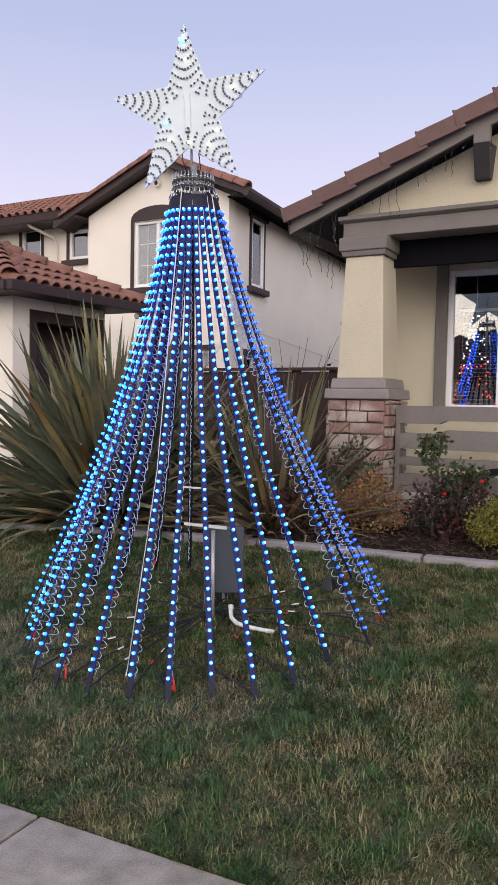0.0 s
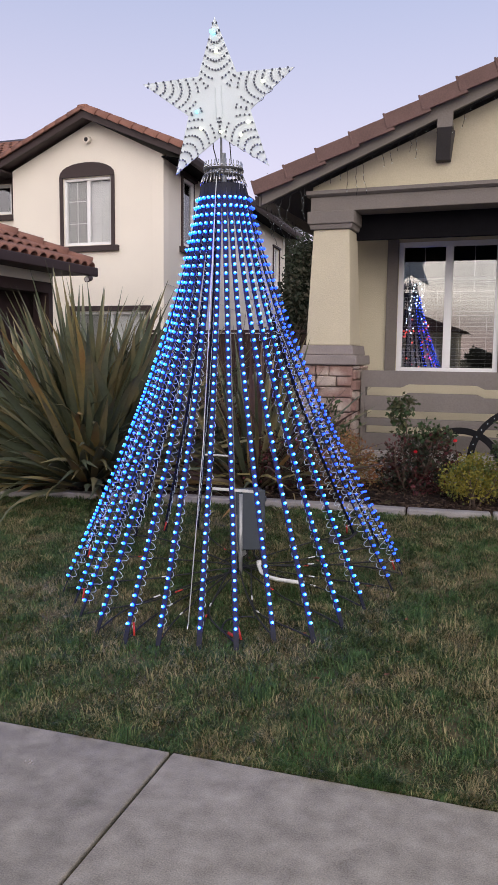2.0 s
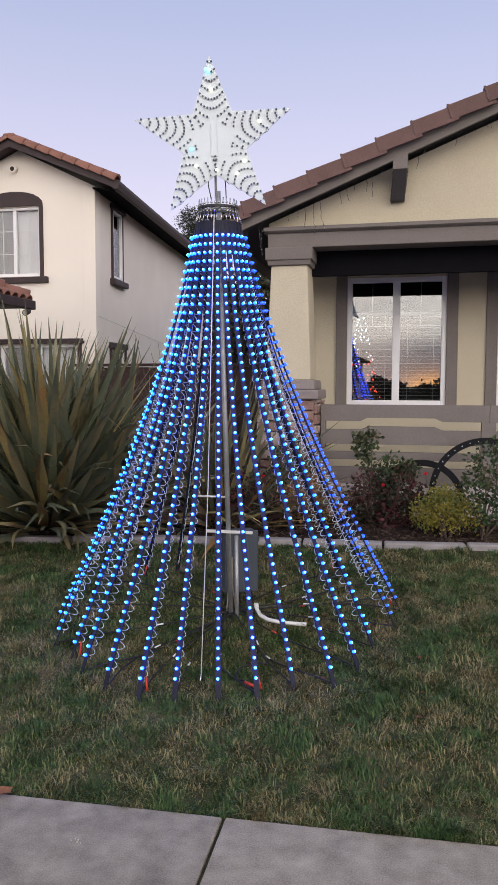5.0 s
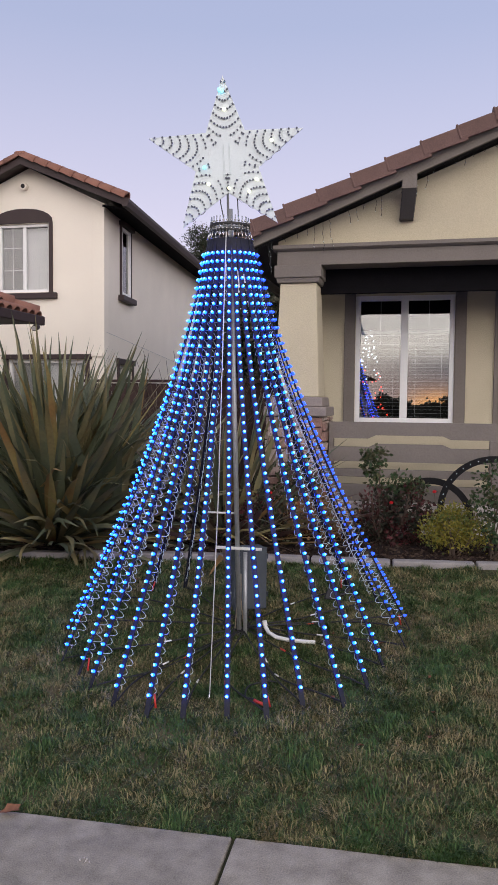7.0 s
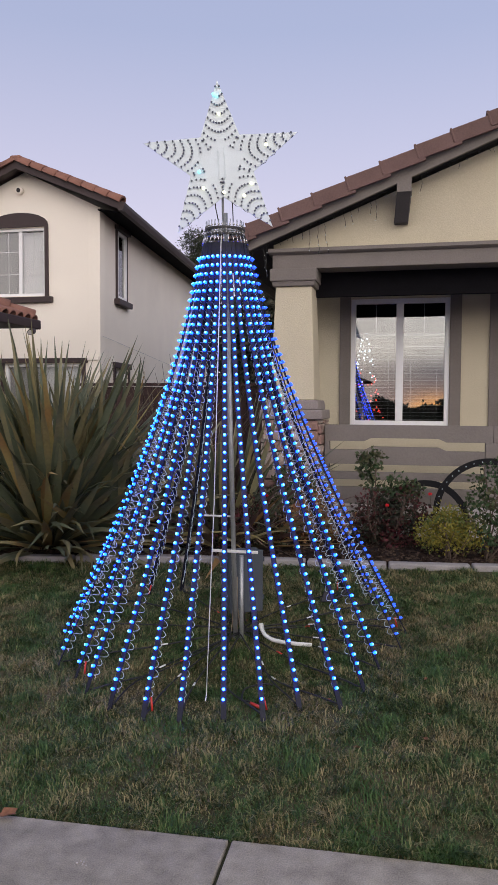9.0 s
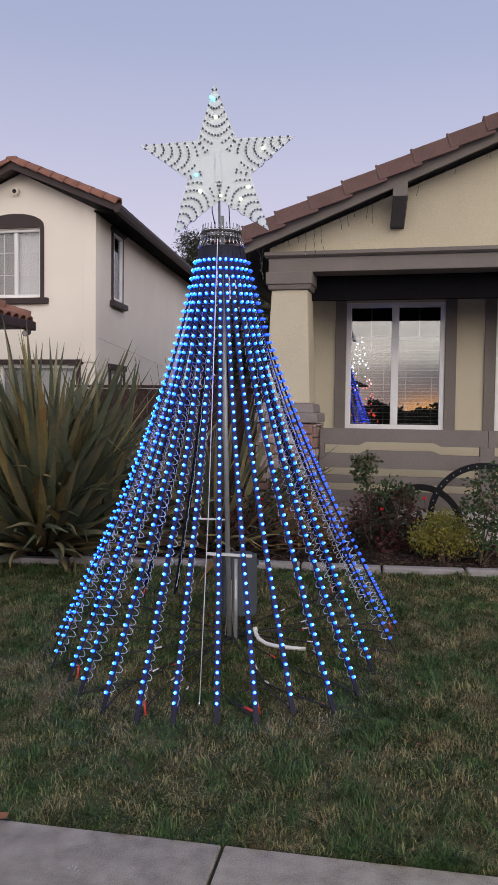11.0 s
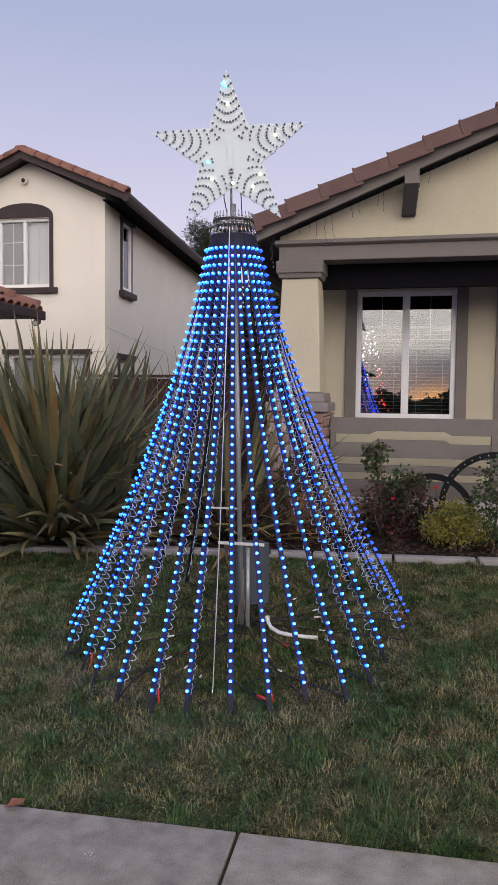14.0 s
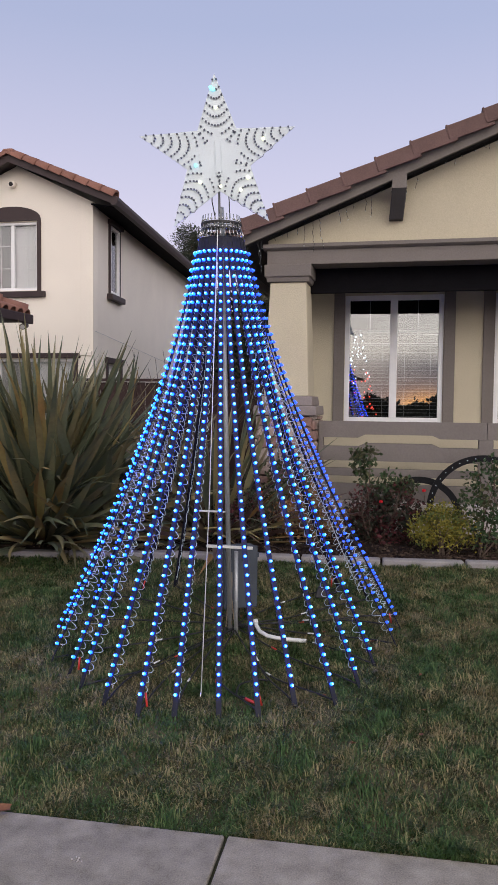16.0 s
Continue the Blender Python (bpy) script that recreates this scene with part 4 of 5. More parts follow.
part("centre_channel", at(boxes((-0.021, -0.017, -0.011, -0.0045, -0.10, 0.10), (0.017, 0.021, -0.011, -0.0045, -0.10, 0.10), (-0.0165, 0.0165, -0.0085, -0.0045, -0.10, 0.10)), Matrix.Translation(SC) @ TURN_S), M_STAR, star, "clear plastic channel")
sbm = bmesh.new()
bmesh.ops.create_uvsphere(sbm, u_segments=7, v_segments=5, radius=1.0, matrix=Matrix.Translation((0, -0.009, 0)) @ Matrix.Diagonal((0.0068, 0.0095, 0.0068, 1)))
for f in sbm.faces:
    f.smooth = True
grey = finish(sbm.copy(), "bulb", M_BULB)
# lit bulbs are drawn larger, their glow put into the size
sbm.transform(Matrix.Diagonal((1.55, 1.25, 1.55, 1)))
lit_w, lit_c = finish(sbm.copy(), "lit_bulb", L_WARM), finish(sbm, "lit_bulb", L_CYAN)
rb = random.Random(11)
lit = {(0, 1, 0): lit_c, (0, 1, 1): lit_c, (0, 3, 3): lit_w, (1, 7, 1): lit_c, (4, 3, 3): lit_w, (4, 6, 4): lit_w, (4, 7, 6): lit_w, (2, 7, 0): lit_w, (2, 5, 5): lit_w, (3, 5, 1): lit_w, (3, 4, 5): lit_w}
for arm in range(5):
    rot = pose(0, 0, 0, 0, -72 * arm, 0)
    for row in range(8):
        d = 0.480 - 0.0475 * row
        half = (STAR_R - d) * STAR_r * math.sin(math.pi / 5) / (STAR_R - STAR_r * math.cos(math.pi / 5)) * 0.86
        n = max(1, min(10, int(round(2 * half / 0.0175)) + 1))
        for q in range(n):
            f = 0 if n == 1 else 2 * q / (n - 1) - 1
            x, z = f * half, d - (1 - f * f) * half * 0.55
            if math.hypot(x, z) < 0.105 or (row >= 6 and abs(x) < 0.02):
                continue
            p = rot @ Vector((x, 0, z))
            me = lit.get((arm, row, q), grey)
            piece("bulb" if me is grey else "lit_bulb", me, star, Matrix.Translation(star_place(p.x, p.z, -0.003)) @ TURN_S)
for k in range(5):
    piece("bulb", grey, star, Matrix.Translation(star_place(0.002, -0.10 - 0.024 * k, -0.003)) @ TURN_S)
for s in (-1, 1):
    sw = tube(bmesh.new(), [star_place(0.05 * s, -0.16, 0.01), star_place(0.055 * s, -0.27, 0.02), TOP + Vector((0.055 * s if s > 0 else -0.04, 0.0, 0.05))], 0.0035, 5)
    part("cable", sw, M_CABLE, star, "black cable down to the ring")
edge = bmesh.new()
for a, b in ((4, 5), (5, 6), (7, 8), (3, 4), (1, 2), (8, 9)):
    p, q = Vector(pts[a]), Vector(pts[b])
    for f in (0.25, 0.45, 0.65):
        c = p.lerp(q, f)
        nrm = Vector((c.x, c.y)).normalized()
        t = (q - p).normalized() * 0.02
        if rb.random() < 0.6:
            tube(edge, [star_place(c.x - t.x, c.y - t.y, 0.006), star_place(c.x + nrm.x * 0.008, c.y + nrm.y * 0.008, 0.012), star_place(c.x + t.x, c.y + t.y, 0.006)], 0.0018, 4)
part("edge_wire", edge, M_CABLE, star, "dark wire at the edge")

# ---- things at the foot of the tree ----
ebox = thing("control_box", (-2.22, 4.60, 0.41), "slate-grey plastic control box on a short post", "control box")
EB = Matrix.Translation((-2.225, 4.60, 0.40)) @ pose(0, 0, 0, 0, 0, 30)
part("case", at(boxes((-0.115, 0.115, -0.03, 0.09, 0.0, 0.43), bevel=0.014), EB), M_BOX, ebox)
part("lid", at(boxes((-0.122, 0.122, -0.052, -0.031, -0.004, 0.434), bevel=0.008), EB), M_BOX, ebox)
for z in (0.08, 0.35):
    part("latch", at(boxes((0.122, 0.132, -0.05, -0.02, z, z + 0.035), bevel=0.003), EB), M_BOX, ebox)
ribs = bmesh.new()
for k in range(12):
    box(ribs, 0.1155, 0.121, -0.02, 0.08, 0.03 + 0.032 * k, 0.045 + 0.032 * k)
part("vent_ribs", at(ribs, EB), M_BOX, ebox)
part("mount_post", at(boxes((-0.02, 0.02, 0.091, 0.111, -0.25, 0.40)), EB), M_STEEL, ebox, "steel mounting post")
rc = random.Random(21)
for k in range(9):
    x = -0.09 + 0.022 * k
    p = EB @ Vector((x, 0.02, 0.0))
    e = Vector((p.x + rc.uniform(-0.15, 0.15), p.y - rc.uniform(0.0, 0.15), 0))
    e.z = lawn_z(e.x, e.y) + 0.02
    hang = tube(bmesh.new(), [p, p + Vector((rc.uniform(-0.02, 0.02), 0, -0.06)), p.lerp(e, 0.6) + Vector((0, 0, -0.02)), e], 0.005, 5)
    part("cable", hang, M_CABLE, ebox, "black cable out of the box")


def ground_run(points, lift=0.02, n=10):
    """A line laid on the lawn, smooth through points (x, y)."""
    out = []
    for k in range(len(points) - 1):
        p0, p1 = points[max(k - 1, 0)], points[k]
        p2, p3 = points[k + 1], points[min(k + 2, len(points) - 1)]
        for q in range(n):
            f = q / n
            c = [0.5 * (2 * b + (d - a) * f + (2 * a - 5 * b + 4 * d - e) * f * f + (3 * b - a - 3 * d + e) * f ** 3) for a, b, d, e in zip(p0, p1, p2, p3)]
            out.append((c[0], c[1], lawn_z(*c) + lift + 0.006 * math.sin(5 * (k + f))))
    out.append((*points[-1], lawn_z(*points[-1]) + lift))
    return out


hose = thing("white_conduit", (-1.9, 4.35, 0.28), "white flexible plastic conduit curved on the grass", "conduit")
part("pipe", tube(bmesh.new(), [(-2.06, 4.40, 0.36), (-2.05, 4.38, 0.335), (-2.02, 4.34, 0.31), (-1.96, 4.30, 0.295), (-1.88, 4.28, 0.29), (-1.78, 4.285, 0.285), (-1.70, 4.30, 0.28)], 0.0135, 9), M_WHITEP, hose)
part("collar", tube(bmesh.new(), [(-2.063, 4.405, 0.367), (-2.055, 4.39, 0.345)], 0.017, 9), M_WHITEP, hose)

guy = thing("guy_line", (-2.195, 3.52, 0.16), "taut pale cord staked in front of the strips", "cord")
part("cord", tube(bmesh.new(), [(-2.195, 3.52, 0.17), (-2.24, 3.84, 1.25), (-2.27, 4.10, 2.92)], 0.0032, 5), M_WHITEP, guy)
part("hook", tube(bmesh.new(), [(-2.195, 3.52, 0.10), (-2.198, 3.515, 0.15), (-2.195, 3.52, 0.185)], 0.005, 5), M_CHROME, guy)
guy2 = thing("guy_line", (-1.45, 5.25, 0.4), "thin pale cord running back from the mast", "cord")
part("cord", tube(bmesh.new(), [(-1.42, 5.2, 0.40), (-1.95, 4.62, 1.85), (-2.2, 4.32, 2.6)], 0.0026, 5), M_WHITEP, guy2)

for k, (a, r) in enumerate(zip(ANGLES, RADII)):
    fx, fy = -2.25 + (r - 0.03) * math.cos(radians(a)), 4.35 + (r - 0.03) * math.sin(radians(a))
    if k % 2 == 0 or k > 8:
        mid = (-2.25 + r * 0.55 * math.cos(radians(a + rc.uniform(-16, 16))), 4.35 + r * 0.55 * math.sin(radians(a + rc.uniform(-16, 16))))
        cab = thing("feed_cable", (fx, fy, lawn_z(fx, fy)), "black feed cable lying in the grass with white-banded joints", "cable", "feed cables")
        run = ground_run([(-2.22 + rc.uniform(-0.08, 0.08), 4.47), mid, (fx, fy)], 0.030, 7)
        part("lead", tube(bmesh.new(), run, 0.0055, 5), M_CABLE, cab)
        j = rc.randint(5, 8)
        p, q = Vector(run[j]), Vector(run[j + 1])
        part("joint", tube(bmesh.new(), [p + Vector((0, 0, 0.004)), p.lerp(q, 0.5) + Vector((0, 0, 0.004))], 0.0058, 6), M_WHITEP if k % 4 else M_RED, cab)
loop = thing("feed_cable", (-1.95, 3.55, 0.15), "black cable looped on the grass with a red plug", "cable", "feed cables")
part("lead", tube(bmesh.new(), ground_run([(-1.85, 3.75), (-1.98, 3.72), (-2.0, 3.58), (-1.93, 3.52)], 0.03, 6), 0.0055, 6), M_CABLE, loop)
part("plug", tube(bmesh.new(), [(-1.935, 3.525, 0.165), (-1.86, 3.49, 0.155)], 0.010, 7), M_RED, loop)
flood = thing("spotlight", (-1.72, 5.12, 0.38), "small black garden spotlight lying on the lawn", "spotlight")
part("head", frustum(-1.70, 5.12, 0.10, 0.05, 0.37, 0.45, 0.008), M_CABLE, flood)
part("arm", tube(bmesh.new(), [(-1.72, 5.13, 0.37), (-1.60, 5.16, 0.40), (-1.55, 5.2, 0.45)], 0.012, 6), M_CABLE, flood)
fl = thing("tied_cord", (FOOT.x, FOOT.y, 0.28), "tan cord wrapped and tied round the foot of the mast", "cord")
tied = bmesh.new()
for k in range(4):
    tube(tied, [(FOOT.x + 0.02 * k - 0.03, FOOT.y - 0.02, 0.30 + 0.01 * k), (FOOT.x - 0.015 + 0.008 * k, FOOT.y - 0.02, 0.5), (FOOT.x - 0.01 + 0.006 * k, FOOT.y - 0.02, 0.62 + 0.02 * k)], 0.004, 5)
part("cord", tied, mat("tan_cord", (0.42, 0.34, 0.25), 0.8, bump=0.1), fl)


# ---- plants ----
def blade_mesh(length, width, droop, material, segs=7, fold=0.35):
    """A sword leaf along +z that arches towards -y, folded along its middle."""
    bm = bmesh.new()
    prev = None
    y, z, a = 0.0, 0.0, 0.0
    for k in range(segs + 1):
        f = k / segs
        w = width * (0.34 + 1.55 * f - 0.2 * f * f) if f < 0.45 else width * (1.0 - ((f - 0.45) / 0.55) ** 1.5)
        w = max(w, 0.002)
        row = [bm.verts.new((-w / 2, y - fold * w * 0.5, z)), bm.verts.new((0, y, z)), bm.verts.new((w / 2, y - fold * w * 0.5, z))]
        if prev:
            for q in range(2):
                bm.faces.new((prev[q], prev[q + 1], row[q + 1], row[q])).smooth = True
        prev = row
        a += droop * (f ** 1.6) / segs * 2.2
        y -= math.sin(a) * length / segs
        z += math.cos(a) * length / segs
    return finish(bm, "leaf", material)


def flax(name, x, y, z, count, height, mats, label, seed, spread=62, width=0.088):
    r = random.Random(seed)
    p = thing(name, (x, y, z), label, "plant", "flax plants")
    kinds = []
    for m, share in mats:
        kinds += [(blade_mesh(height * f, width * w, d, m), share) for f, w, d in ((1.0, 1.0, 0.3), (0.92, 1.1, 0.55), (0.85, 0.9, 0.85), (0.97, 1.05, 0.15), (0.78, 0.85, 1.25))]
    for k in range(count):
        me = r.choices([q[0] for q in kinds], [q[1] for q in kinds])[0]
        az = r.uniform(0, 360)
        lean = 3 + spread * (r.random() ** 1.0)
        if k % 7 == 0:
            lean = r.uniform(58, 82)
            me = r.choice([kinds[0], kinds[3], kinds[0], kinds[-5], kinds[-2]])[0]
        o = r.uniform(0.02, 0.17)
        m = Matrix.Translation((x + o * math.sin(radians(az)), y - o * math.cos(radians(az)), z - 0.05)) @ pose(0, 0, 0, 0, 0, az) @ pose(0, 0, 0, lean, 0, 0) @ pose(0, 0, 0, 0, 0, r.uniform(-50, 50))
        s = r.uniform(0.7, 1.03) * (1.0 if lean < 45 else 0.85)
        piece("leaf", me, p, m @ Matrix.Diagonal((1, 1, s, 1)))
    return p


flax("flax_plant", -4.62, 6.35, 0.47, 660, 2.28, ((M_LEAF, 1.0), (M_LEAFDRY, 0.06)), "large green flax with sword leaves, some yellowed", 4, 78)
flax("flax_plant", -4.08, 6.62, 0.47, 95, 2.0, ((M_LEAF, 1.0), (M_LEAFDRY, 0.04)), "green flax clump growing beside the larger one", 24, 46)
flax("flax_plant", -5.4, 6.75, 0.47, 100, 2.1, ((M_LEAF, 1.0), (M_LEAFDRY, 0.06)), "green flax clump growing behind the larger one", 14, 70)
flax("flax_plant", -2.95, 6.72, 0.47, 270, 1.72, ((M_LEAFRED, 0.6), (M_LEAF, 1.0), (M_LEAFDRY, 0.16)), "bronze-green flax with arching yellow-edged leaves", 9, 85, 0.055)


def leaf_cloud(centres, n, size, r, squash=1.0):
    """Vertices and faces of n small folded leaves scattered through balls (x, y, z, radius)."""
    rg = np.random.default_rng(r)
    weights = np.array([c[3] ** 2 for c in centres])
    pick = rg.choice(len(centres), n, p=weights / weights.sum())
    c = np.array(centres)[pick]
    d = rg.normal(size=(n, 3))
    d /= np.linalg.norm(d, axis=1)[:, None]
    rad = c[:, 3] * rg.uniform(0.35, 1.0, n) ** 0.6 * (1 + 0.2 * rg.normal(size=n))
    p = c[:, :3] + d * rad[:, None] * np.array((1, 1, squash))
    a = rg.normal(size=(n, 3)) + d * 0.6
    a /= np.linalg.norm(a, axis=1)[:, None]
    b = np.cross(a, rg.normal(size=(n, 3)))
    b /= np.linalg.norm(b, axis=1)[:, None]
    nn = np.cross(a, b)
    s = size * rg.uniform(0.6, 1.3, n)[:, None]
    v = np.stack([p, p + a * s * 0.5 + b * s * 0.3 + nn * s * 0.1, p + a * s, p + a * s * 0.5 - b * s * 0.3 + nn * s * 0.1], 1).reshape(-1, 3)
    f = [(4 * k, 4 * k + 1, 4 * k + 2, 4 * k + 3) for k in range(n)]
    return v, f


def leaf_part(name, centres, n, size, seed, material, parent, label="", squash=1.0):
    v, f = leaf_cloud(centres, n, size, seed, squash)
    me = bpy.data.meshes.new(name)
    me.from_pydata((v - np.array(parent.matrix_world.translation)).tolist(), [], f)
    me.materials.append(material)
    ob = new(name, me)
    ob.parent = parent
    return tagged(ob, label, kind="stuff")


def stems(parent, x, y, z, tips, r0, seed, material):
    rr = random.Random(seed)
    for t in tips:
        bm = bmesh.new()
        b = Vector((x + rr.uniform(-0.05, 0.05), y + rr.uniform(-0.05, 0.05), z - 0.04))
        t = Vector(t)
        bend = Vector((rr.uniform(-0.07, 0.07), rr.uniform(-0.07, 0.07), 0))
        pts_ = [b.lerp(t, f) + bend * math.sin(f * 3.1) for f in (0, 0.2, 0.4, 0.6, 0.8, 1.0)]
        tube(bm, pts_, r0, 5, r0 * 0.35)
        for k in range(3):
            s = pts_[2 + k]
            e = s + Vector((rr.uniform(-0.14, 0.14), rr.uniform(-0.14, 0.14), rr.uniform(0.03, 0.16)))
            tube(bm, [s, s.lerp(e, 0.5) + Vector((0, 0, 0.01)), e], r0 * 0.45, 4, r0 * 0.2)
        part("stem", bm, material, parent)


def leafmat(name, c, c2, vary=0.5, scale=4.0):
    return mat(name, c, 0.6, island=0.6, vary=vary, scale=3, fine=25, bump=0, second=c2, second_scale=scale, spec=0.22)


M_ROSE = leafmat("rose_leaf", (0.042, 0.078, 0.03), (0.07, 0.07, 0.034))
M_ROSE2 = leafmat("maroon_leaf", (0.03, 0.034, 0.02), (0.085, 0.022, 0.024))
M_ORANGE = leafmat("autumn_leaf", (0.26, 0.115, 0.05), (0.20, 0.16, 0.07))
M_YELLOW = leafmat("yellow_green_leaf", (0.24, 0.205, 0.032), (0.085, 0.11, 0.03))
M_EVER = leafmat("evergreen_needles", (0.035, 0.046, 0.028), (0.07, 0.065, 0.045), scale=1.0)
M_PETAL = mat("red_petal", (0.65, 0.02, 0.03), 0.5, vary=0.3, bump=0.1)


def shrub(name, x, y, z, balls, n, size, material, label, seed, tips, squash=1.0, category="shrub"):
    p = thing(name, (x, y, z), label, category)
    stems(p, x, y, z, tips, 0.009, seed, M_TWIG)
    leaf_part("leaves", balls, n, size, seed, material, p, squash=squash)
    return p


def ring_tips(x, y, z, r, h, n, seed):
    rr = random.Random(seed)
    return [(x + r * math.cos(k * 6.283 / n + rr.random()) * rr.uniform(0.3, 1), y + r * math.sin(k * 6.283 / n + rr.random()) * rr.uniform(0.3, 1), z + h * rr.uniform(0.6, 1)) for k in range(n)]


GZ0 = 0.49
shrub("autumn_shrub", -2.02, 6.78, GZ0, [(-2.02, 6.78, 0.76, 0.27), (-2.22, 6.75, 0.70, 0.20), (-1.84, 6.76, 0.72, 0.20), (-2.0, 6.7, 0.92, 0.16)], 2600, 0.032, M_ORANGE, "small rounded shrub with orange-brown autumn leaves", 31, ring_tips(-2.02, 6.78, GZ0, 0.3, 0.45, 9, 1))
shrub("climbing_rose", -2.28, 6.95, GZ0, [(-2.35, 6.97, 1.12, 0.16), (-2.12, 6.97, 1.05, 0.15), (-2.2, 6.92, 1.28, 0.10), (-2.42, 6.95, 0.92, 0.13)], 420, 0.05, M_ROSE, "sparse green rose against the stone pedestal", 32, [(-2.36, 6.98, 1.25), (-2.12, 6.96, 1.2), (-2.25, 6.95, 1.38), (-2.42, 6.95, 1.0)])
shrub("rose_bush", -1.42, 6.85, GZ0, [(-1.42, 6.88, 0.77, 0.265), (-1.19, 6.88, 0.84, 0.233), (-1.58, 6.85, 0.67, 0.18), (-1.05, 6.88, 0.69, 0.191), (-1.27, 6.81, 0.61, 0.212)], 2800, 0.045, M_ROSE2, "maroon and dark green rose bush with bare lower canes", 33, ring_tips(-1.34, 6.85, GZ0, 0.34, 0.55, 11, 2))
shrub("tall_rose", -1.53, 6.97, GZ0, [(-1.55, 6.97, 1.22, 0.106), (-1.47, 6.97, 1.33, 0.085), (-1.6, 6.97, 1.33, 0.064), (-1.5, 6.97, 1.08, 0.075), (-1.27, 6.95, 1.05, 0.128), (-1.13, 6.97, 1.03, 0.096)], 640, 0.052, M_ROSE, "tall green rose canes rising over the bush", 34, [(-1.55, 6.97, 1.39), (-1.48, 6.97, 1.37), (-1.27, 6.95, 1.1), (-1.11, 6.97, 1.07)])
shrub("golden_shrub", -0.78, 6.42, GZ0, [(-0.78, 6.42, 0.76, 0.20), (-0.93, 6.42, 0.70, 0.15), (-0.62, 6.42, 0.72, 0.16), (-0.80, 6.38, 0.84, 0.11)], 4200, 0.027, M_YELLOW, "small rounded shrub with yellow-green leaves", 35, ring_tips(-0.78, 6.42, GZ0, 0.2, 0.35, 7, 3))
shrub("rose_bush", -0.45, 6.40, GZ0, [(-0.45, 6.4, 1.20, 0.15), (-0.52, 6.42, 0.98, 0.14), (-0.32, 6.4, 0.95, 0.18), (-0.30, 6.4, 1.28, 0.12), (-0.1, 6.4, 1.0, 0.2), (-0.42, 6.36, 0.75, 0.14)], 1100, 0.05, M_ROSE, "upright green rose bush with pale bare canes", 36, [(-0.5, 6.42, 1.3), (-0.38, 6.4, 1.35), (-0.28, 6.4, 1.3), (-0.62, 6.36, 0.9), (-0.1, 6.4, 1.15), (-0.2, 6.45, 1.2)])
shrub("low_shrub", -2.62, 6.55, GZ0, [(-2.6, 6.6, 0.70, 0.24), (-2.42, 6.55, 0.64, 0.18), (-2.78, 6.45, 0.68, 0.22), (-2.66, 6.5, 0.92, 0.16)], 1500, 0.042, M_ROSE2, "low reddish shrub beside the bronze flax", 37, ring_tips(-2.6, 6.55, GZ0, 0.26, 0.3, 7, 5))

for x, y, z in ((-0.95, 6.33, 1.06), (-1.34, 6.70, 0.90), (-2.5, 6.72, 0.95)):
    fl_ = thing("rose_flower", (x, y, z), "small red rose bloom on a cane", "flower", "red roses")
    fm = bmesh.new()
    for k in range(9):
        a = k * 2.4
        rr = 0.005 + 0.0013 * k
        c = [fm.verts.new(Vector((x, y, z)) + Vector((math.cos(a + o) * q, math.sin(a + o) * q, h))) for o, q, h in ((-0.7, rr, 0.0), (0.7, rr, 0.0), (0.6, rr * 1.4, 0.026 - 0.001 * k), (-0.6, rr * 1.4, 0.026 - 0.001 * k))]
        fm.faces.new(c)
    part("petals", fm, M_PETAL, fl_)
    part("stalk", tube(bmesh.new(), [(x, y, z + 0.004), (x + 0.01, y + 0.05, z - 0.09)], 0.003, 4), M_TWIG, fl_)

# iron hoops in the bed
for cx, cy, cz, r, lean, dots, lab in ((-0.374, 7.16, 0.80, 0.541, 5, True, "large black iron hoop with pale studs"), (-0.985, 7.19, 0.686, 0.425, 3, False, "smaller black iron hoop leaning in the shrubs")):
    hp = thing("iron_hoop", (cx, cy, 0.5), lab, "hoop", "iron hoops")
    bm = bmesh.new()
    ring = []
    for k in range(56):
        a = 2 * math.pi * k / 56
        ring.append([bm.verts.new((cx + math.cos(a) * q, cy + w + math.sin(a) * q * math.sin(radians(lean)), cz + math.sin(a) * q * math.cos(radians(lean)))) for q, w in ((r, -0.012), (r - 0.062, -0.012), (r - 0.062, 0.012), (r, 0.012))])
    for a, b in zip(ring, ring[1:] + ring[:1]):
        for q in range(4):
            bm.faces.new((a[q], a[(q + 1) % 4], b[(q + 1) % 4], b[q]))
    bmesh.ops.recalc_face_normals(bm, faces=bm.faces)
    part("rim", bm, M_IRON, hp)
    if dots:
        sm = bmesh.new()
        bmesh.ops.create_uvsphere(sm, u_segments=6, v_segments=4, radius=0.006)
        stud = finish(sm, "stud", M_WIRE)
        for k in range(40):
            a = 2 * math.pi * k / 40
            q = r - 0.031
            if cz + math.sin(a) * q > 0.55:
                piece("stud", stud, hp, Matrix.Translation((cx + math.cos(a) * q, cy - 0.013 + math.sin(a) * q * math.sin(radians(lean)), cz + math.sin(a) * q * math.cos(radians(lean)))))

# trees and bushes behind
bt = thing("background_tree", (-8.75, 26, 0.5), "dark evergreen tree far behind the houses", "tree")
tr = tube(bmesh.new(), [(-8.75, 26, 0.4), (-8.7, 26, 3.5), (-8.78, 26.1, 6.8)], 0.22, 8, 0.06)
part("trunk", tr, M_TWIG, bt)
rt_ = random.Random(8)
balls = [(-8.70 + rt_.uniform(-0.85, 0.85) * (1 - h / 5.0) - 0.04 * h, 26 + rt_.uniform(-0.8, 0.8), 3.9 + h, 0.28 + rt_.uniform(0, 0.26)) for h in [0.085 * k for k in range(44)]]
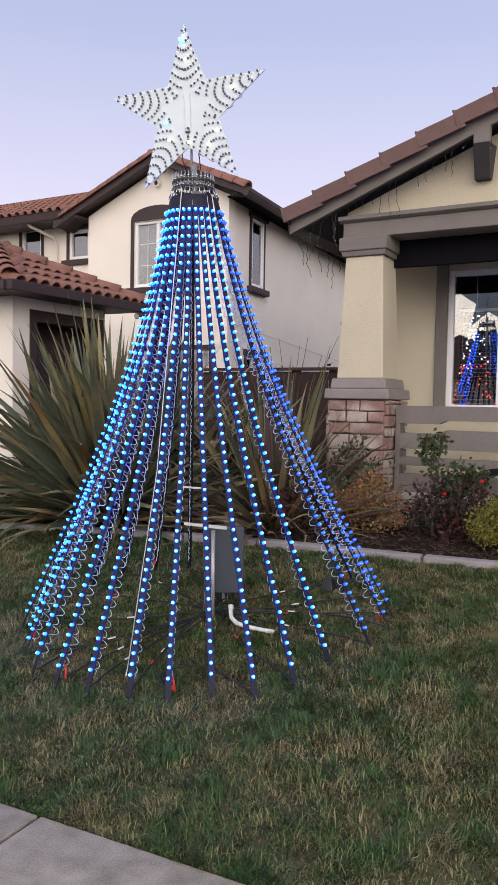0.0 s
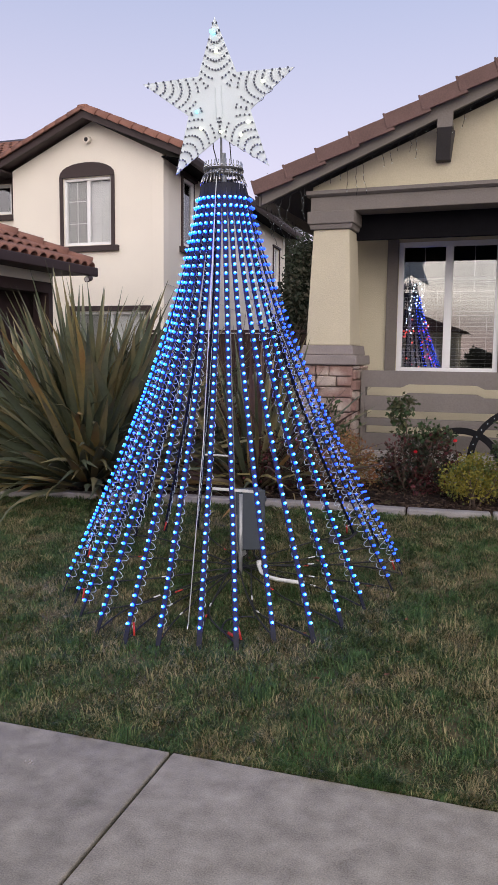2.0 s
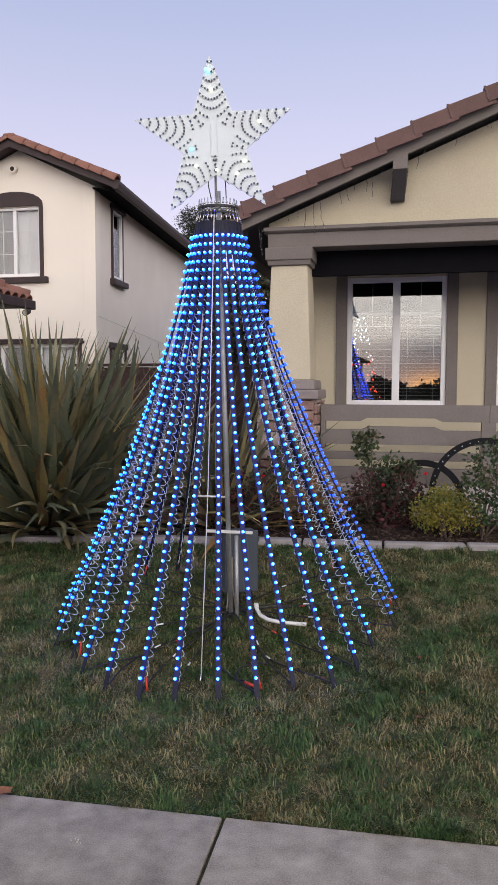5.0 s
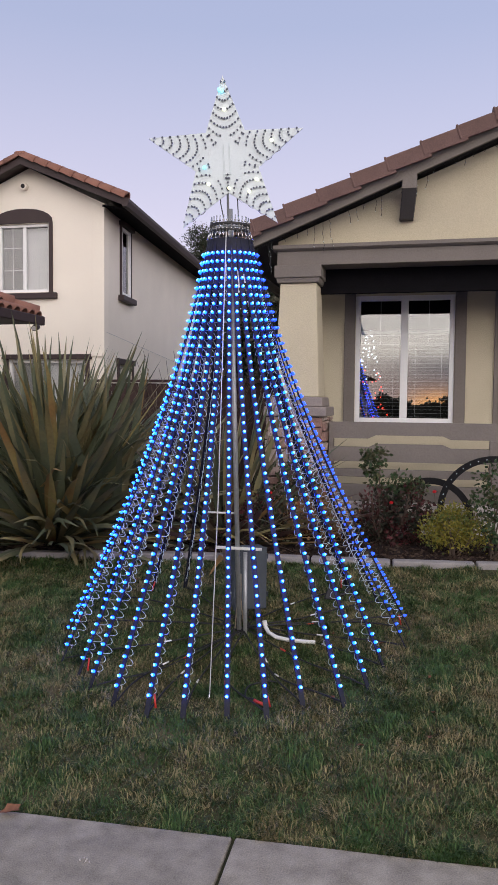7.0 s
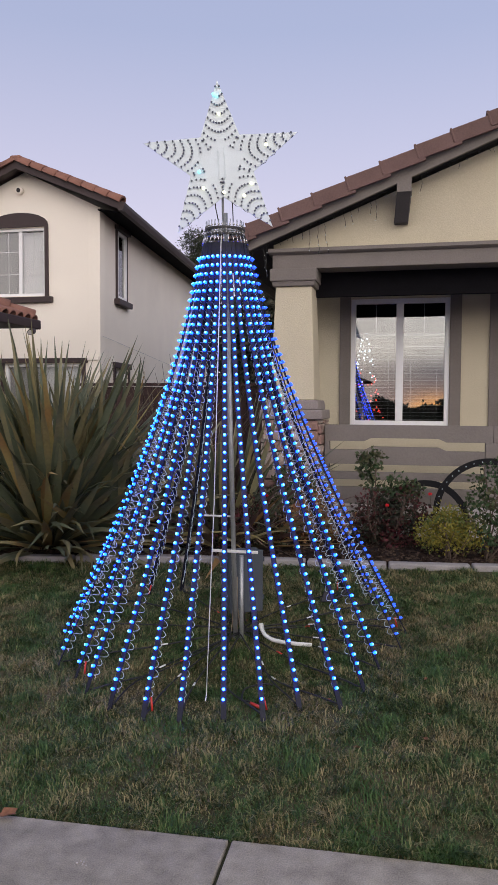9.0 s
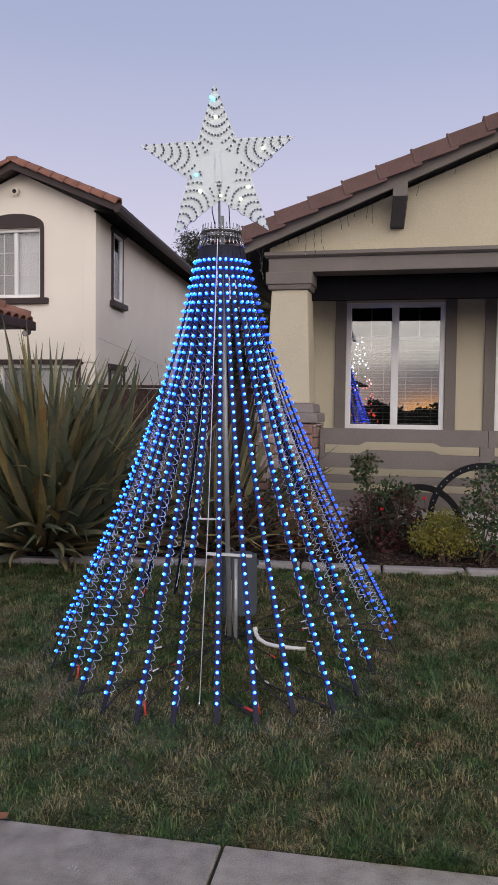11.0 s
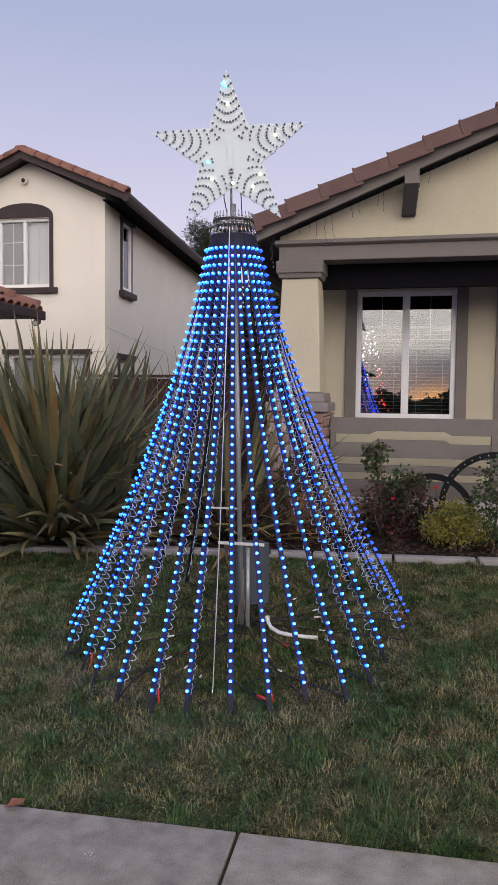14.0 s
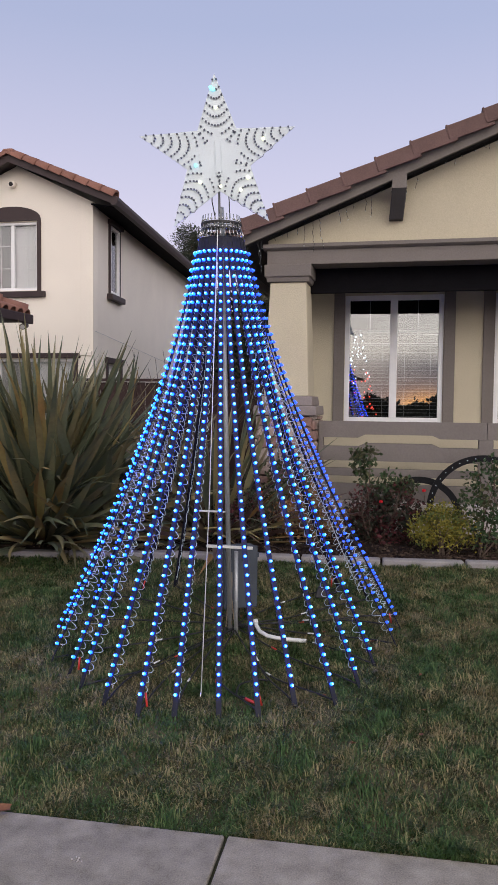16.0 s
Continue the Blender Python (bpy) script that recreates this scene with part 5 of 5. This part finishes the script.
stems(bt, -8.75, 26, 3.5, [(b[0] + 0.25 * rt_.uniform(-1, 1), b[1], b[2] + b[3] * 1.1) for b in balls[::2]], 0.035, 7, M_TWIG)
leaf_part("crown", balls, 42000, 0.06, 77, M_EVER, bt)
db = thing("dark_bush", (-4.15, 13.2, 0.5), "tall dark green bush behind the fence", "bush")
stems(db, -4.15, 13.2, 0.5, ring_tips(-4.15, 13.2, 0.5, 0.6, 2.9, 9, 6), 0.03, 8, M_TWIG)
hb = thing("dark_bush", (-5.9, 21.0, 0.5), "wide dark hedge closing the gap between the houses", "bush")
stems(hb, -5.9, 21, 0.5, ring_tips(-5.9, 21, 0.5, 1.0, 3.2, 8, 16), 0.04, 18, M_TWIG)
leaf_part("foliage", [(-6.6 + 0.55 * k, 21 + 0.3 * (k % 2), z_, 0.75) for k in range(6) for z_ in (0.9, 1.9, 2.8, 3.5 - 0.1 * (k % 3))], 16000, 0.14, 79, M_EVER, hb)
leaf_part("foliage", [(-4.15, 13.2, 2.2, 0.7), (-4.3, 13.2, 2.9, 0.5), (-3.9, 13.2, 2.9, 0.45), (-4.1, 13.2, 1.4, 0.7), (-3.75, 13.1, 3.35, 0.4), (-4.3, 13.2, 3.5, 0.35), (-3.4, 13.2, 3.2, 0.5), (-3.3, 13.2, 2.3, 0.6), (-3.5, 13.2, 3.75, 0.3), (-3.95, 13.2, 3.75, 0.3)], 14000, 0.1, 78, M_EVER, db)
tw = thing("bare_shrub", (-4.6, 9.7, 0.5), "bare twiggy shrub before the fence", "shrub")
stems(tw, -4.3, 9.7, 0.5, [(-4.3 + 0.075 * k - 1.1, 9.7 + 0.1 * (k % 3), 1.9 + 0.13 * ((k * 7) % 6)) for k in range(36)], 0.008, 9, M_TWIG)

# ---- icicle lights under the gable ----
ice = thing("icicle_lights", (-2.0, RY + 0.1, 3.5), "unlit icicle light string with dark wires under the eave", "string lights")
ri = random.Random(15)
run = [(X0 + 0.05 + 0.1 * k, RY + 0.06, rake_z(X0 + 0.05 + 0.1 * k) - 0.012 + ri.uniform(-0.008, 0.008)) for k in range(30)]
part("main_wire", tube(bmesh.new(), run, 0.0022, 4), M_CABLE, ice)
bud = finish(tube(bmesh.new(), [(0, 0, 0.0), (0, 0, -0.016)], 0.0026, 5, 0.0012), "bulb", M_WIRE)


def drop(x, y, z, length):
    p = [(x, y, z)]
    n = max(3, int(length / 0.035))
    dx = ri.uniform(-0.25, 0.25)
    for k in range(n):
        q = p[-1]
        p.append((q[0] + dx * 0.02 + ri.uniform(-0.02, 0.02), q[1] + ri.uniform(-0.006, 0.006), q[2] - length / n))
        if k % 2:
            piece("bulb", bud, ice, Matrix.Translation(p[-1]) @ pose(0, 0, 0, ri.uniform(-60, 60), ri.uniform(-60, 60)))
    part("drop_wire", tube(bmesh.new(), p, 0.003, 4), M_CABLE, ice)


for k in range(34):
    x = X0 + 0.12 + 0.085 * k + ri.uniform(-0.02, 0.02)
    drop(x, RY + 0.06, rake_z(x) - 0.01, ri.choice((0.05, 0.10, 0.16, 0.24, 0.34)))
for k in range(9):
    drop(X0 - 0.01 + ri.uniform(-0.01, 0.01), RY + 0.15 + 0.16 * k, Z0 + 0.01, ri.choice((0.10, 0.2, 0.3, 0.4)))

# ---- the lit tree in the front room ----
xt = thing("christmas_tree", (-1.79, 9.55, 0.82), "dark indoor christmas tree with red, green and white lights", "christmas tree")
part("trunk", tube(bmesh.new(), [(-1.79, 9.55, 0.80), (-1.79, 9.55, 2.78)], 0.03, 6, 0.008), M_TWIG, xt)
leaf_part("branches", [(-1.79, 9.55, 1.0 + 0.13 * k, 0.36 * (1 - k / 15)) for k in range(14)], 2600, 0.06, 55, M_EVER, xt)
sph = bmesh.new()
# radius is enlarged so that the shape holds the bulb's glow
bmesh.ops.create_uvsphere(sph, u_segments=6, v_segments=4, radius=0.0105)
lights = [finish(sph.copy(), "bulb", m) for m in (L_RED, L_GREEN, L_WHITE)]
sph.free()
rx = random.Random(6)
for k in range(130):
    h = rx.uniform(0.0, 1.0)
    a = rx.uniform(math.pi * 0.95, math.pi * 2.05)
    r = 0.37 * (1 - h) + 0.02
    band = min(2, int(h * 2.6 + rx.uniform(0, 0.7)))
    piece("bulb", lights[(1, 0, 2)[band]], xt, Matrix.Translation((-1.79 + r * math.cos(a), 9.55 + r * math.sin(a), 0.95 + 1.85 * h)))

# ---- over the street ----
far = thing("far_house", (-9.0, -28, 0), "dim stucco house across the street with a gable roof", "house")
part("wall", boxes((-15.5, -3.4, -33, -27.5, -0.1, 3.2)), M_STUCCO, far)
part("roof", prism([(-16.2, 3.15), (-2.8, 3.15), (-9.4, 5.6)], "y", -33.5, -27.0), M_TILE, far)
part("garage_door", boxes((-8.5, -4.3, -27.5, -27.44, 0.0, 2.2), bevel=0.02), M_CREAM, far)
for k, (x, y, h, w) in enumerate(((-19, -27, 6.5, 3.2), (-1.6, -30, 1.9, 1.8), (0.4, -26, 1.6, 1.6), (2.2, -30, 1.9, 1.6), (3.8, -27, 1.6, 1.8), (6.5, -29, 2.6, 2.2), (12, -28, 4.5, 3.0), (20, -26, 7.0, 3.6))):
    st = thing("street_tree", (x, y, 0), "dark leafy tree across the street", "tree", "street trees")
    part("trunk", tube(bmesh.new(), [(x, y, -0.1), (x + 0.1, y, h * 0.5), (x - 0.1, y, h * 0.85)], 0.2, 7, 0.06), M_TWIG, st)
    rs_ = random.Random(k)
    leaf_part("crown", [(x + rs_.uniform(-1, 1) * w * 0.5, y + rs_.uniform(-1, 1), h * rs_.uniform(0.45, 0.95), w * rs_.uniform(0.22, 0.36)) for q in range(11)], 1600, 0.3, 90 + k, M_EVER, st)

# ---- small litter ----
def litter(x, y, z, size, ang_, material, label):
    p = thing("dry_leaf", (x, y, z), label, "leaf", "fallen leaves")
    bm = bmesh.new()
    m = Matrix.Translation((x, y, z)) @ pose(0, 0, 0, 12, -9, ang_)
    c = bm.verts.new(m @ Vector((0, 0, 0)))
    rim = [bm.verts.new(m @ Vector((math.cos(q * 0.6283) * size * (1.0 if q % 2 else 0.62), math.sin(q * 0.6283) * size * 0.6 * (1.0 if q % 2 else 0.7), 0.006 + 0.3 * size * abs(math.sin(q * 0.6283)) ** 2))) for q in range(10)]
    for q in range(10):
        bm.faces.new((c, rim[q], rim[(q + 1) % 10])).smooth = True
    part("blade", bm, material, p)


M_DRY = mat("dry_leaf", (0.20, 0.085, 0.045), 0.8, vary=0.4, bump=0.2)
litter(-2.79, 2.37, 0.012, 0.055, 20, M_DRY, "dry brown leaf at the edge of the sidewalk")
rl = random.Random(41)
for k in range(16):
    x, y = rl.uniform(-3.4, -0.5), rl.uniform(2.7, 5.6)
    litter(x, y, lawn_z(x, y) + 0.03, rl.uniform(0.015, 0.03), rl.uniform(0, 360), M_DRY, "small dry brown leaf on the lawn")
crumb = thing("pale_crumb", (-2.32, 2.12, 0.003), "small pale crumbs stuck on the sidewalk", "litter")
cb = bmesh.new()
for k in range(7):
    bmesh.ops.create_icosphere(cb, subdivisions=1, radius=rl.uniform(0.002, 0.005), matrix=Matrix.Translation((-2.32 + rl.uniform(-0.03, 0.03), 2.12 + rl.uniform(-0.02, 0.02), 0.004)))
part("crumbs", cb, M_SLAB, crumb)


# ---- turf and mulch ----
def grass():
    rg = np.random.default_rng(2)
    n = 430000
    x = rg.uniform(-5.1, 0.8, n)
    y = 2.385 + (5.95 - 2.385) * rg.uniform(0, 1, n) ** 1.15
    ey = np.where(x < -1.3, 5.95 + 0.03 * (x + 1.3) - 0.02 * (x + 1.3) ** 2, 5.95 + 0.11 * (x + 1.3)) - 0.04
    keep = y < ey
    x, y = x[keep], y[keep]
    n = len(x)
    z = np.where(y < 2.40, -0.02, 0.1375 * (y - 2.40) - 0.02)
    # tufts: blades gather round random centres and share a way of leaning
    m = 6500
    tx, ty = rg.uniform(-5.1, 0.8, m), rg.uniform(2.385, 5.95, m)
    tuft = rg.integers(0, m, n)
    part_of = rg.uniform(0, 1, n) < 0.55
    x = np.where(part_of, tx[tuft] + rg.normal(0, 0.026, n), x)
    y = np.where(part_of, np.maximum(ty[tuft] + rg.normal(0, 0.026, n), 2.385), y)
    keep = y < np.where(x < -1.3, 5.91 + 0.03 * (x + 1.3) - 0.02 * (x + 1.3) ** 2, 5.91 + 0.11 * (x + 1.3))
    x, y, tuft, part_of = x[keep], y[keep], tuft[keep], part_of[keep]
    n = len(x)
    z = np.where(y < 2.40, -0.02, 0.1375 * (y - 2.40) - 0.02)
    clump = np.sin(x * 9 + 3 * np.sin(y * 5)) * np.sin(y * 11 + 2 * np.sin(x * 6))
    h = rg.uniform(0.011, 0.034, n) * (1 + 0.4 * clump) * np.where(part_of, rg.uniform(0.8, 1.9, m)[tuft], 0.8)
    edge = 2.395 + 0.0384 * (x + 2.655)
    y = np.where(y < edge + 0.05, edge + 0.012 + 0.4 * (y - 2.385).clip(0), y)
    z = np.where(y < 2.40, -0.02, 0.1375 * (y - 2.40) - 0.02)
    az = np.where(part_of, rg.uniform(0, 2 * np.pi, m)[tuft] + rg.normal(0, 0.7, n), rg.uniform(0, 2 * np.pi, n))
    lean = rg.uniform(0.5, 1.9, n)
    w = rg.uniform(0.0012, 0.0032, n)
    dx, dy = np.cos(az), np.sin(az)
    px, py = -dy, dx
    base = np.stack([x, y, z], 1)
    side = np.stack([px * w, py * w, np.zeros(n)], 1)
    mid = base + np.stack([dx * h * np.sin(lean * 0.5) * 0.55, dy * h * np.sin(lean * 0.5) * 0.55, h * 0.6], 1)
    tip = mid + np.stack([dx * h * np.sin(lean) * 0.7, dy * h * np.sin(lean) * 0.7, h * 0.5 * np.cos(lean)], 1)
    v = np.stack([base - side, base + side, mid + side * 0.8, mid - side * 0.8, tip], 1).reshape(-1, 3)
    me = bpy.data.meshes.new("grass")
    me.vertices.add(5 * n)
    me.vertices.foreach_set("co", v.astype(np.float32).ravel())
    k = np.arange(n)[:, None] * 5
    loops = np.concatenate([k + np.array([0, 1, 2, 3]), k + np.array([3, 2, 4])], 1).ravel()
    me.loops.add(7 * n)
    me.loops.foreach_set("vertex_index", loops.astype(np.int32))
    starts = (np.arange(n)[:, None] * 7 + np.array([0, 4])).ravel()
    me.polygons.add(2 * n)
    me.polygons.foreach_set("loop_start", starts.astype(np.int32))
    me.update(calc_edges=True)
    me.validate()
    me.materials.append(M_GRASS)
    tagged(new("grass", me), "short patchy green and straw-coloured winter turf", "grass", kind="stuff")


grass()


def chips():
    rg = np.random.default_rng(3)
    n = 5200
    x = rg.uniform(-5.5, 0.8, n)
    ey = np.where(x < -1.3, 5.95 + 0.03 * (x + 1.3) - 0.02 * (x + 1.3) ** 2, 5.95 + 0.11 * (x + 1.3))
    y = ey + 0.1 + rg.uniform(0, 1, n) ** 1.5 * 1.1
    c = np.stack([x, y, 0.482 + 0.012 * (y - ey) / 0.28 + rg.uniform(0, 0.012, n)], 1)
    a = rg.normal(size=(n, 3)) * np.array((1, 1, 0.25))
    a /= np.linalg.norm(a, axis=1)[:, None]
    b = np.cross(a, rg.normal(size=(n, 3)) * 0.3 + np.array((0, 0, 1)))
    b /= np.linalg.norm(b, axis=1)[:, None]
    t = np.cross(a, b)
    L, W, T = (rg.uniform(0.008, 0.028, n)[:, None], rg.uniform(0.004, 0.010, n)[:, None], 0.003)
    v = np.stack([c + sa * a * L + sb_ * b * W + st_ * t * T for sa, sb_, st_ in ((-1, -1, -1), (1, -1, -1), (1, 1, -1), (-1, 1, -1), (-1, -1, 1), (1, -1, 1), (1, 1, 1), (-1, 1, 1))], 1).reshape(-1, 3)
    f = [tuple(8 * k + q for q in face) for k in range(n) for face in ((4, 5, 6, 7), (0, 1, 5, 4), (1, 2, 6, 5), (2, 3, 7, 6), (3, 0, 4, 7))]
    me = bpy.data.meshes.new("mulch_chips")
    me.from_pydata(v.tolist(), [], f)
    me.materials.append(mat("mulch_chip", (0.034, 0.022, 0.017), 0.95, island=0.8, vary=0.7, bump=0.1, second=(0.075, 0.052, 0.038), second_scale=6, spec=0.2))
    tagged(new("mulch_chips", me), "scattered dark bark mulch chips", "mulch", kind="stuff")


chips()
